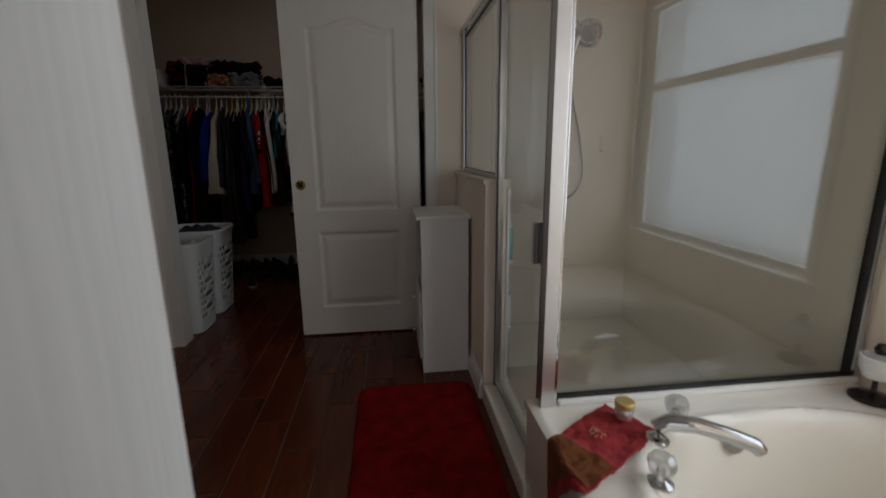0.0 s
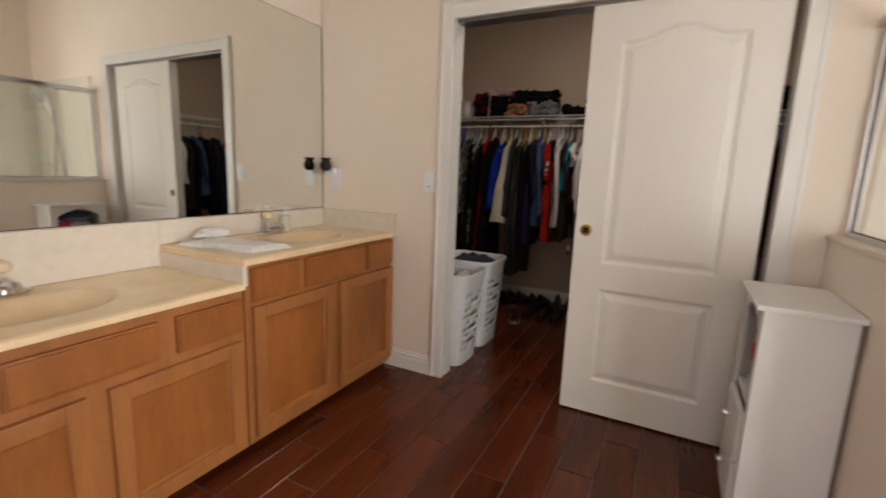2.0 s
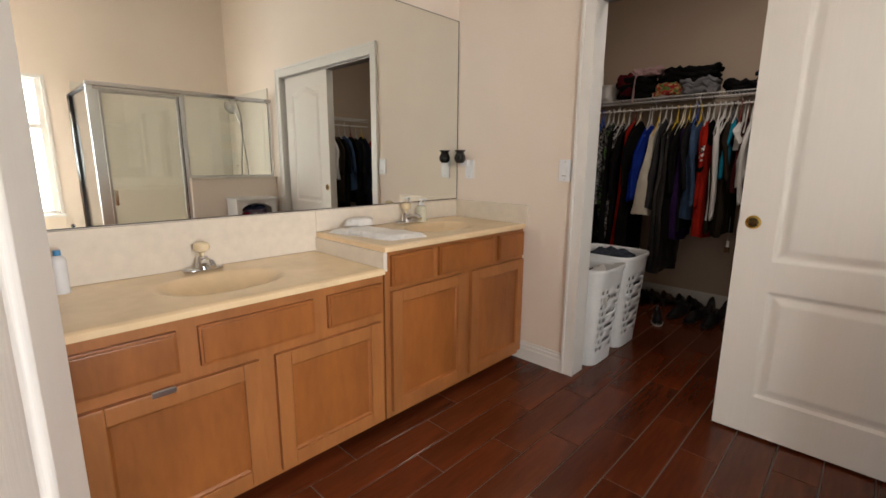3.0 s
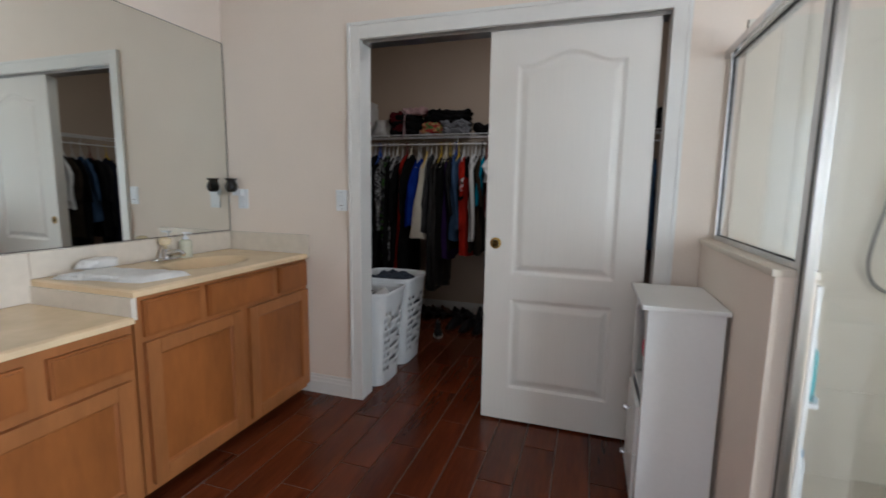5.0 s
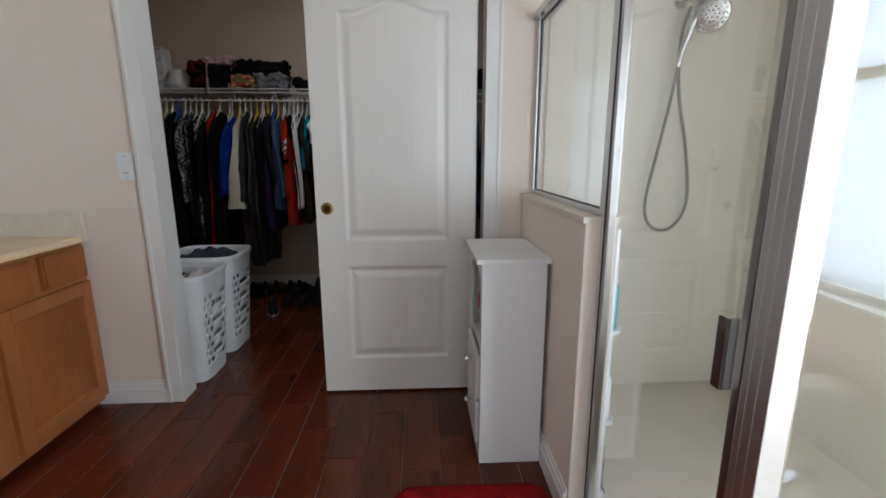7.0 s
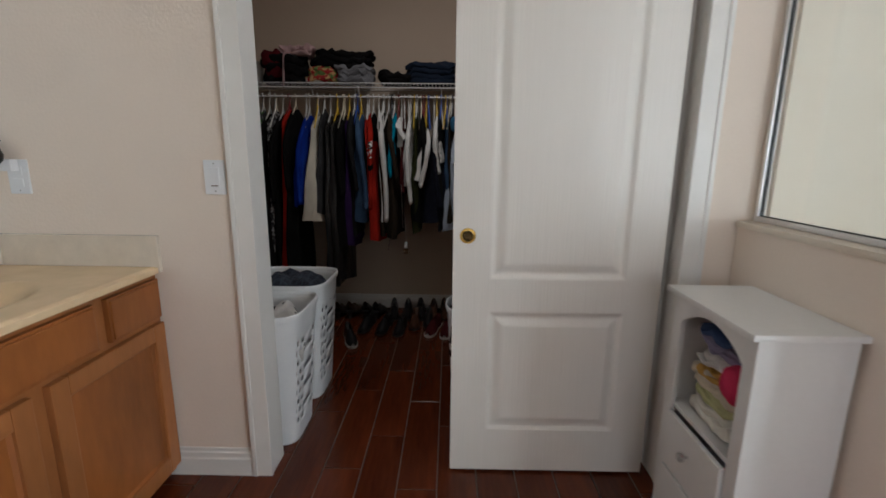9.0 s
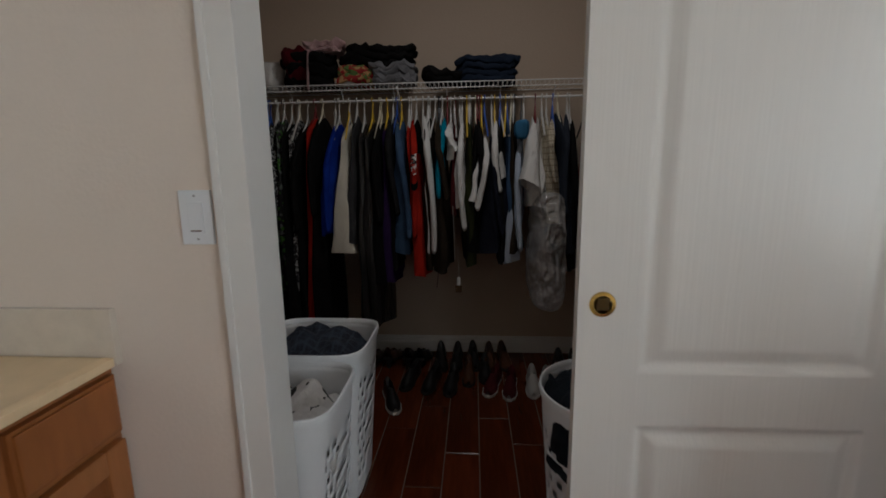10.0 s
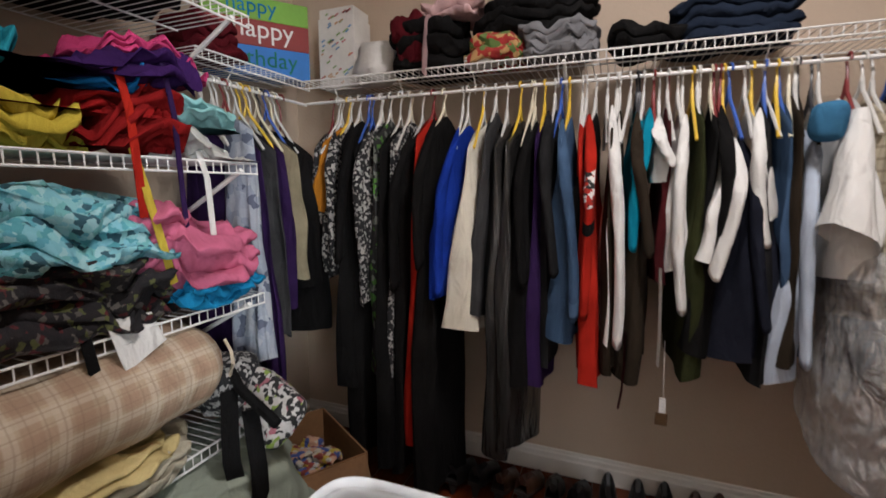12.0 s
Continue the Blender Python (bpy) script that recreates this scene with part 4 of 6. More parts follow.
def towel_at(u, v, z0, h, ph, inset):
    a, c = inset + u * (1 - 2 * inset), inset + v * (1 - 2 * inset)
    x, y = -1.49 + 0.40 * a + 0.03 * c, 1.955 + 0.2 * c + 0.075 * a
    e = min(u, 1 - u, v, 1 - v)
    rise = min(1.0, e / 0.05) ** 0.5
    return (x + 0.01 * noise.noise((u * 3, v * 3, ph)), y + 0.01 * noise.noise((u * 3, v * 3, ph + 9)), z0 + h * rise + rise * (0.007 * noise.noise((u * 5, v * 4, ph + 3)) + 0.003 * noise.noise((u * 14, v * 11, ph + 5))))


for i, (z0, h, inset) in enumerate(((0.8555, 0.012, 0.0), (0.866, 0.013, 0.03))):
    bm = bmesh.new()
    sheet(bm, 48, 30, lambda u, v: towel_at(u, v, z0, h, i * 4, inset))
    part("fold", bm, WHITETOWEL, t, "", "soft")
bm = bmesh.new()
lump(bm, (-1.47, 2.12, 0.898), (0.045, 0.07, 0.022), 2.6, 0.4, 18, 2, 40, 20)
tagged(obj("loofah", bm, WHITETOWEL, None, "", True), "crumpled white loofah lying on the towel", "sponge")


def wall_plate(name, label, x, z, kind):
    p = thing(name, label, name.split("_")[-1], at=(x, 3.0, z))
    part("plate", boxes((x - 0.036, x + 0.036, 2.993, 3.0, z - 0.059, z + 0.059), bevel=0.0025), PLASTIC, p)
    if kind == "switch":
        part("rocker", boxes((x - 0.017, x + 0.017, 2.9895, 2.994, z - 0.034, z + 0.034), bevel=0.0015), PLASTIC, p, "white rocker")
        part("dimmer_slot", boxes((x - 0.012, x + 0.012, 2.9885, 2.9895, z - 0.03, z - 0.027)), GROUT, p, "thin slider slot")
    else:
        for dz in (-0.02, 0.02):
            part("socket", boxes((x - 0.016, x + 0.016, 2.991, 2.994, z + dz - 0.014, z + dz + 0.014), bevel=0.001), PLASTIC, p, "white socket face")
    for dz in (-0.047, 0.047):
        bm = bmesh.new()
        lathe(bm, [(0.0, -0.0008), (0.003, -0.0005), (0.003, 0.001)], (x, 2.993, z + dz), 8, "y")
        part("screw", bm, STEEL, p, "small screw")


wall_plate("light_switch", "white rocker light switch on the wall", -0.768, 1.17, "switch")
wall_plate("wall_outlet", "white wall outlet above the counter", -1.455, 1.165, "outlet")
wm = tagged(new("scent_warmer"), "black ceramic plug-in scent warmer in the outlet", "scent warmer")
bm = bmesh.new()
lathe(bm, [(0.0, -0.02), (0.02, -0.02), (0.034, -0.005), (0.037, 0.015), (0.03, 0.035), (0.024, 0.045), (0.034, 0.058), (0.036, 0.062), (0.028, 0.058), (0.0, 0.05)], (-1.495, 2.945, 1.225), 24)
part("dish", bm, BLACK, wm, "", True)
part("plug_body", boxes((-1.51, -1.445, 2.962, 2.99, 1.185, 1.225), bevel=0.004), PLASTIC, wm, "white plug")

# towels and things in the cabinet's niche
NICHE = [("folded_towel", "white folded towel in the niche", (0.72, 0.69, 0.62), 0.464, 0.06), ("folded_towel", "pale green striped cloth in the niche", (0.5, 0.5, 0.26), 0.52, 0.04), ("folded_towel", "cream patterned towel in the niche", (0.7, 0.62, 0.48), 0.556, 0.055), ("folded_towel", "yellow patterned folded cloth in the niche", (0.62, 0.36, 0.1), 0.606, 0.04), ("folded_towel", "white and grey folded cloth in the niche", (0.6, 0.58, 0.55), 0.642, 0.045), ("folded_towel", "pale lilac folded cloth in the niche", (0.25, 0.22, 0.32), 0.684, 0.045), ("folded_towel", "dark blue striped cloth in the niche", (0.05, 0.08, 0.17), 0.724, 0.04)]
for i, (nm, lb, colr, z, h) in enumerate(NICHE):
    folded(nm, lb, fabric("niche%d" % i, colr), (0.895 + 0.008 * (i % 2), 2.645 + 0.012 * (i % 3), z), (0.16, 0.28 - 0.012 * i, h), 2, 40 + i, "towel", "cloths in the cabinet niche", 0.2)
bm = bmesh.new()
lathe(bm, [(0.0, -0.03), (0.03, -0.026), (0.052, -0.008), (0.056, 0.012), (0.04, 0.04), (0.0, 0.045)], (0.815, 2.55, 0.655), 22, "x")
tagged(obj("bath_puff", bm, fabric("puff", (0.55, 0.04, 0.1)), None, "", True), "round pink-red bath puff at the niche's edge", "bath puff")

# ---- closet ----


def wire_shelf(name, label, along, a0, a1, back, front, z, rod=None, braces=()):
    """Ventilated wire shelf: deck wires, a ladder lip in front, rails and braces. along: 'x' or 'y'; back and front on the other axis."""
    s = tagged(new(name), label, "wire shelf", "closet wire shelves")
    P = (lambda a, b, h: (a, b, h)) if along == "x" else (lambda a, b, h: (b, a, h))
    sg = 1 if front > back else -1
    bm = bmesh.new()
    n = int((a1 - a0) / 0.0254)
    for i in range(n + 1):
        a = a0 + (a1 - a0) * i / n
        tube(bm, [P(a, back, z), P(a, front, z), P(a, front, z - 0.03)], 0.0016, 4)
    w = part("wire_deck", bm, WIRE, s, "thin white cross wires")
    w["kind"] = "stuff"
    for b, h in ((front, z), (front, z - 0.03), (back, z), ((front + back) / 2, z - 0.003)):
        bm = bmesh.new()
        tube(bm, [P(a0, b, h), P(a1, b, h)], 0.0032, 6)
        part("rail", bm, WIRE, s, "", True)
    if rod:
        bm = bmesh.new()
        tube(bm, [P(a0, rod[0], rod[1]), P(a1, rod[0], rod[1])], 0.006, 8)
        part("hanging_rod", bm, WIRE, s, "white hanging rod", True)
        for i in range(int((a1 - a0) / 0.3)):
            a = a0 + 0.15 + i * 0.3
            bm = bmesh.new()
            tube(bm, [P(a, front, z - 0.03), P(a, rod[0] - sg * 0.012, rod[1] + 0.02), P(a, rod[0] - sg * 0.01, rod[1] - 0.012)], 0.003, 5)
            part("rod_hook", bm, WIRE, s)
    for a, drop in braces:
        bm = bmesh.new()
        tube(bm, [P(a, front, z - 0.02), P(a, back + sg * 0.012, z - drop)], 0.007, 6)
        part("brace", bm, WIRE, s, "white diagonal brace", True)
    return s


wire_shelf("wire_shelf", "long white wire shelf with hanging rod along the back wall", "x", -1.67, 1.58, 5.01, 4.68, 1.738, (4.70, 1.65), ((0.62, 0.3), (-0.6, 0.3)))
wire_shelf("wire_shelf", "white wire shelf with hanging rod along the side wall", "y", 4.16, 4.72, -1.97, -1.67, 1.738, (-1.69, 1.65))
for z, lb in ((1.775, "highest"), (1.365, "upper"), (0.975, "middle"), (0.6, "lowest")):
    wire_shelf("wire_shelf", "deep white wire linen shelf, the %s of four" % lb, "y", 3.22, 4.12, -1.97, -1.41, z, None, ((4.06, 0.32),))

HANGERS = [("white", (0.62, 0.61, 0.58)), ("white", (0.62, 0.61, 0.58)), ("white", (0.62, 0.61, 0.58)), ("yellow", (0.75, 0.5, 0.05)), ("white", (0.62, 0.61, 0.58)), ("dark", (0.03, 0.03, 0.035)), ("ivory", (0.72, 0.66, 0.5)), ("maroon", (0.2, 0.03, 0.03)), ("white", (0.62, 0.61, 0.58)), ("blue", (0.05, 0.12, 0.45))]
HM = {k: mat("hanger_" + k, c, 0.35, vary=0.03) for k, c in HANGERS}


def hanger(m, top, spread, key):
    """Plastic hanger on the rod; m turns its local frame (rod along x, hanger across y) into the world."""
    h = thing("hanger", "%s plastic hanger on the closet rod" % key, "hanger", "hangers on the rods", at=m @ Vector((0, 0, 1.66)))
    bm = bmesh.new()
    zt = 1.648
    hook = [(0, 0.018 * math.cos(a), zt + 0.001 + 0.018 * math.sin(a)) for a in [math.pi * (1.1 - 0.2 * i) for i in range(7)]]
    tube(bm, [m @ Vector(p) for p in hook + [(0, 0.004, zt - 0.03), (0, 0, top + 0.045)]], 0.0038, 6)
    part("hook", bm, HM[key], h, "", True)
    bm = bmesh.new()
    tube(bm, [m @ Vector(p) for p in ((0, -spread * 0.7, top - 0.12), (0, -spread * 0.35, top - 0.045), (0, -0.012, top + 0.012), (0, 0, top + 0.05), (0, 0.012, top + 0.012), (0, spread * 0.35, top - 0.045), (0, spread * 0.7, top - 0.12))], 0.0055, 6)
    part("shoulder_bar", bm, HM[key], h, "", True)
    return h


def garment(name, label, m, material, top, hem, half, thick, seed, sleeve=0.0, flare=1.0, group="clothes on the rods", sleeve_mat=None, lean=0.0, wide=1.0, marks=()):
    """Hanging garment: folded hollow body across y, sloping shoulders, optional sleeve hanging in front."""
    r = random.Random(seed)
    g = thing(name, label, "clothing", group, at=m @ Vector((0, 0, top)))
    ph, k1, k2 = r.uniform(0, 6), r.randint(3, 5), r.randint(6, 9)
    L = top - hem
    tilt = r.uniform(-0.015, 0.015)

    def at(u, v):
        th = 2 * math.pi * u
        c, s = math.cos(th), math.sin(th)
        body = thick * (0.35 + 0.95 * min(1, v * 1.7) ** 0.7) * (1 + (wide - 1) * v)
        w = half * (0.82 + 0.2 * min(1, v * 1.6) + (flare - 1) * v) * (1 + 0.03 * noise.noise((th * 1.3, v * 4, seed * 2.1)))
        pleat = 0.24 * math.sin(k1 * th + ph + 0.9 * math.sin(3 * v + ph)) + 0.14 * math.sin(k2 * th + 2 * ph - 1.6 * v) + 0.3 * noise.noise((th * 2.0, v * 3.5, seed + 0.3))
        x = 1.15 * body * (math.copysign(abs(s) ** 0.85, s) + pleat * min(1, v * 2.5)) + (tilt + lean) * v
        x += 0.014 * min(1, 2 * v) * noise.noise((seed * 1.7, v * 3, u * 2))
        drop = 0.5 * abs(c) ** 1.4 * half * (1 - min(1, v * 1.5))
        z = top - v * L - drop + 0.012 * math.sin(2 * th + ph) * v
        return m @ Vector((x, w * c + 0.008 * math.sin(3 * v + ph), z))

    bm = bmesh.new()
    gr = sheet(bm, 56, 26, at, True)
    bm.faces.new([row[0] for row in gr])
    part("body", bm, material, g, "", "soft")
    if sleeve:
        bm = bmesh.new()
        L2 = sleeve
        side = -1

        def sl(u, v):
            th = 2 * math.pi * u
            rr = (0.031 - 0.008 * v) * (0.3 + 0.7 * min(1, 5 * v) ** 0.6)
            cx = 0.02 * math.sin(ph + 3 * v) + thick * 0.3 + lean * v * 0.7 + wide * thick * 0.4 * v
            cy = side * (half * (0.62 + 0.3 * min(1, 3 * v)) + 0.03 * math.sin(1.5 * v))
            cz = top - 0.2 * half - v * L2
            wob = 1 + 0.07 * math.sin(9 * v + 2 * th + ph) + 0.22 * noise.noise((math.cos(th) * 1.2, math.sin(th) * 1.2 + 9 * v, seed))
            return m @ Vector((cx + rr * 0.62 * wob * math.cos(th), cy + rr * wob * math.sin(th), cz + 0.02 * math.sin(th)))

        gs = sheet(bm, 18, 26, sl, True)
        bm.faces.new([row[0] for row in gs])
        bm.faces.new([row[-1] for row in gs])
        slv = part("sleeve", bm, sleeve_mat or material, g, "", "soft")
        for nm, lb, mk, u0, u1, v0, v1 in marks:
            bm = bmesh.new()
            axis = [sum((Vector(sl(k / 8, v)) for k in range(8)), Vector()) / 8 for v in (v0, v1)]

            def mark_at(a, q):
                p_, o_ = Vector(sl(u0 + a * (u1 - u0), v0 + q * (v1 - v0))), axis[0].lerp(axis[1], q)
                return o_ + (p_ - o_) * 1.07

            sheet(bm, 12, 6, mark_at)
            part(nm, bm, mk, slv, lb, "soft")
    return g


F = fabric
BW = printed("black_white_print", [(0.01, 0.01, 0.012), (0.012, 0.012, 0.014), (0.42, 0.41, 0.39), (0.01, 0.01, 0.012), (0.011, 0.011, 0.012), (0.3, 0.29, 0.28)], 0.009)
GREENPRINT = printed("green_print", [(0.015, 0.015, 0.015), (0.02, 0.02, 0.02), (0.015, 0.015, 0.015), (0.16, 0.17, 0.15), (0.018, 0.018, 0.018), (0.07, 0.2, 0.03)], 0.018)
REDPLAID = plaid("red_plaid", (0.11, 0.022, 0.02), (0.01, 0.012, 0.03), (0.3, 0.06, 0.04), 0.03)
STRIPE = plaid("cream_stripe", (0.52, 0.46, 0.34), (0.5, 0.44, 0.33), (0.16, 0.12, 0.08), 0.05)
GREYPLASTIC = mat("smoke_garment_bag", (0.024, 0.023, 0.022), 0.18, vary=0.3, scale=10, fine=24, bump=0.7, stretch=(3, 1, 0.4))
BLK, NAVY, DEN = F("black", (0.01, 0.0096, 0.0096)), F("navy", (0.018, 0.02, 0.032)), F("denim", (0.055, 0.1, 0.18))
WHT, RED, BLU, TEALC = F("white", (0.82, 0.81, 0.78), vary=0.04), F("red", (0.42, 0.022, 0.012)), F("royal", (0.012, 0.04, 0.32)), F("teal", (0.01, 0.23, 0.34))
IVO, BRN, LBL, GRY = F("ivory", (0.72, 0.68, 0.57), vary=0.05), F("brown", (0.035, 0.026, 0.018)), F("light_blue", (0.5, 0.57, 0.68), vary=0.06), F("grey", (0.05, 0.05, 0.052))
PUR, CHA, ORA, OLV, MAR = F("purple", (0.035, 0.016, 0.07)), F("charcoal", (0.02, 0.02, 0.021)), F("orange", (0.5, 0.2, 0.02)), F("olive", (0.032, 0.036, 0.014)), F("maroon", (0.07, 0.012, 0.014))
PLAINSHIRT = F("dark_slate", (0.03, 0.036, 0.05))

# x on the rod, colour, hem height, half width, half thickness, sleeve length, words
ROW = [
    (-1.56, BW, 0.92, 0.17, 0.02, 0, "black and white patterned blouse"), (-1.51, ORA, 1.2, 0.16, 0.018, 0, "orange top"),
    (-1.46, BW, 0.97, 0.19, 0.02, 0.5, "black and white patterned blouse"), (-1.41, BLK, 0.5, 0.2, 0.022, 0.5, "black blouse"),
    (-1.36, BLK, 0.22, 0.19, 0.024, 0, "long black dress"), (-1.315, BW, 0.85, 0.2, 0.018, 0.5, "black and white patterned top"),
    (-1.27, GREENPRINT, 0.58, 0.18, 0.02, 0, "dark dress with a green print"), (-1.225, BLK, 0.2, 0.2, 0.022, 0, "black dress"),
    (-1.185, BW, 0.52, 0.2, 0.014, 0, "patterned black and white tunic"), (-1.14, BLK, 0.16, 0.2, 0.028, 0.55, "long black gown"),
    (-1.09, RED, 0.3, 0.19, 0.022, 0, "long red dress"), (-1.045, BLK, 0.1, 0.2, 0.028, 0.5, "long black dress"),
    (-0.945, BLU, 0.9, 0.2, 0.022, 0.55, "royal blue jacket"), (-0.885, IVO, 0.79, 0.205, 0.024, 0, "ivory wool coat"),
    (-0.84, GRY, 0.85, 0.19, 0.018, 0, "grey jacket"), (-0.80, GREYPLASTIC, 0.33, 0.2, 0.034, 0, "dark coat in a clear garment bag"),
    (-0.75, GREYPLASTIC, 0.36, 0.2, 0.03, 0, "dark suit in a clear garment bag"), (-0.70, BLK, 0.62, 0.2, 0.026, 0.5, "black jacket"),
    (-0.665, PUR, 0.62, 0.19, 0.02, 0, "dark purple dress"), (-0.63, CHA, 0.7, 0.19, 0.02, 0.5, "charcoal jacket"),
    (-0.58, DEN, 0.8, 0.2, 0.026, 0.6, "blue denim jacket"), (-0.525, RED, 0.66, 0.2, 0.024, 0.6, "red jersey with a white print"),
    (-0.495, BLK, 0.85, 0.18, 0.016, 0, "black top"), (-0.43, WHT, 0.8, 0.18, 0.014, 0.72, "white blouse"),
    (-0.42, BRN, 0.7, 0.18, 0.016, 0, "brown trousers"), (-0.36, TEALC, 1.18, 0.17, 0.016, 0.4, "teal blouse"),
    (-0.35, BRN, 0.68, 0.19, 0.022, 0.4, "dark brown jacket"), (-0.30, WHT, 1.32, 0.17, 0.016, 0.12, "white short-sleeved blouse"),
    (-0.275, MAR, 1.0, 0.18, 0.016, 0, "maroon cardigan"), (-0.235, WHT, 1.05, 0.19, 0.02, 0.55, "white long-sleeved shirt"),
    (-0.195, OLV, 0.72, 0.19, 0.018, 0, "olive trousers"), (-0.15, BLK, 0.8, 0.19, 0.02, 0.45, "black blouse"),
    (-0.125, WHT, 1.08, 0.22, 0.018, 0.36, "white sweater"), (-0.05, NAVY, 0.8, 0.21, 0.046, 0.5, "dark navy blazer"),
    (-0.05, WHT, 1.2, 0.17, 0.014, 0.35, "white blouse"), (-0.02, CHA, 0.74, 0.19, 0.02, 0, "charcoal trousers"),
    (0.02, DEN, 0.85, 0.18, 0.018, 0, "dark denim shirt"), (0.055, BRN, 0.8, 0.18, 0.018, 0, "dark brown shirt"),
    (0.10, LBL, 0.74, 0.2, 0.028, 0.6, "pale blue shirt"), (0.175, WHT, 1.05, 0.21, 0.035, 0.0, "white short-sleeved shirt"),
    (0.24, STRIPE, 0.95, 0.21, 0.028, 0.3, "cream striped shirt"), (0.30, PLAINSHIRT, 0.78, 0.2, 0.026, 0.5, "dark slate shirt"),
    (0.37, BLK, 0.7, 0.2, 0.026, 0.5, "black jacket"), (0.5, REDPLAID, 0.6, 0.2, 0.03, 0.5, "red and black plaid shirt"),
    (0.57, NAVY, 0.5, 0.2, 0.03, 0.5, "dark navy coat"), (0.64, BLK, 0.55, 0.2, 0.03, 0.5, "black coat"), (0.71, CHA, 0.6, 0.2, 0.03, 0.5, "charcoal coat"),
    (0.78, BLK, 0.6, 0.2, 0.03, 0.5, "black jacket"), (0.86, NAVY, 0.55, 0.2, 0.03, 0.5, "navy jacket"), (0.94, BLK, 0.55, 0.2, 0.032, 0.5, "black jacket"),
    (1.02, DEN, 0.8, 0.2, 0.026, 0.5, "denim shirt"), (1.1, MAR, 0.7, 0.2, 0.026, 0.4, "maroon shirt"), (1.18, GRY, 0.75, 0.2, 0.026, 0.4, "grey shirt"),
    (1.26, OLV, 0.8, 0.2, 0.026, 0.4, "olive shirt"), (1.34, BLU, 0.9, 0.19, 0.024, 0.3, "blue shirt"), (1.42, RED, 0.85, 0.19, 0.024, 0.3, "red shirt"),
]
# lean of the hem along the rod and how much it widens
SHAPE = {"royal blue jacket": (-0.04, 1.7), "ivory wool coat": (-0.03, 2.3), "blue denim jacket": (0.03, 1.6), "red jersey with a white print": (0.05, 1.3), "teal blouse": (-0.02, 1.2), "white blouse": (0.02, 1.2), "white long-sleeved shirt": (0.0, 1.2), "white sweater": (-0.05, 0.9), "dark navy blazer": (0.0, 1.8), "pale blue shirt": (-0.05, 1.5), "black jacket": (0.0, 1.5)}
JERSEY = printed("jersey_print", [(0.42, 0.022, 0.012), (0.75, 0.73, 0.7), (0.02, 0.02, 0.02), (0.75, 0.73, 0.7)], 0.012)
MARKS = {"red jersey with a white print": (("chest_print", "white and black printed emblem", JERSEY, 0.6, 0.9, 0.24, 0.42), ("hem_band", "black band", BLK, 0.0, 1.0, 0.5, 0.56)), "blue denim jacket": (("cuff", "stitched denim cuff", F("pale_denim", (0.08, 0.14, 0.24)), 0.0, 1.0, 0.9, 0.97),)}
DROP = {"white long-sleeved shirt": 0.03, "white sweater": 0.07, "dark navy blazer": 0.08, "pale blue shirt": 0.06}
rr = random.Random(11)
for i, (x, m_, hem, half, th, slv, words) in enumerate(ROW):
    key = HANGERS[rr.randrange(len(HANGERS))][0]
    top = 1.57 - rr.uniform(0, 0.045)
    mx = Matrix.Translation((x, 4.715 + rr.uniform(-0.015, 0.015), 0)) @ Matrix.Rotation(radians(rr.uniform(-7, 7)), 4, "Z")
    hanger(mx, top, half * 0.95, key)
    kind = words.split()[-1] if words.split()[-1] in ("dress", "jacket", "coat", "shirt", "blouse", "top", "trousers", "gown", "sweater", "blazer", "tunic", "cardigan", "print", "bag") else "garment"
    nm = {"print": "jersey", "bag": "garment_bag"}.get(kind, kind)
    ln, wd_ = SHAPE.get(words, (rr.uniform(-0.03, 0.03), rr.uniform(1.0, 1.5)))
    garment(nm, words + " on a hanger", mx, m_, top - DROP.get(words, 0), hem, half, th, i, slv, 1.0 + rr.uniform(-0.05, 0.08), lean=ln, wide=wd_, marks=MARKS.get(words, ()))
# wide short sleeve of the white shirt, standing out over its neighbours
bm = bmesh.new()
sheet(bm, 22, 14, lambda u, v: (0.15 - 0.02 * v + (0.015 + 0.048 * v + 0.006 * math.sin(6 * v)) * math.cos(2 * math.pi * u) + 0.006 * math.sin(8 * math.pi * u) * v, 4.535 - 0.07 * v + (0.025 + 0.045 * v) * math.sin(2 * math.pi * u), 1.49 - 0.33 * v - 0.04 * math.cos(2 * math.pi * u) * v - 0.025 * v * math.sin(2 * math.pi * u)), True)
shirt = [o for o in scene.objects if o.get("label", "").startswith("white short-sleeved shirt")][0]
sv = part("sleeve", bm, WHT, shirt, "", True)
# empty hangers bunched on the rod
for i, x in enumerate((-1.53, -1.48, -1.43, -1.385, -1.33, -1.29, -0.47, -0.44, -0.4, -0.33, -0.29, -0.22, -0.17, -0.12, -0.08, 0.05, 0.1, 0.2, -1.2, -1.1, -0.98, -0.9, -0.72, -0.62, -0.55, -0.38, -0.36, -0.26, -0.2, -0.145, -0.03, 0.0, 0.03, 0.26, 0.34, 0.45)):
    hanger(Matrix.Translation((x + 0.012, 4.71, 0)) @ Matrix.Rotation(radians(rr.uniform(-10, 10)), 4, "Z"), 1.55, 0.19, HANGERS[(i * 3) % len(HANGERS)][0])
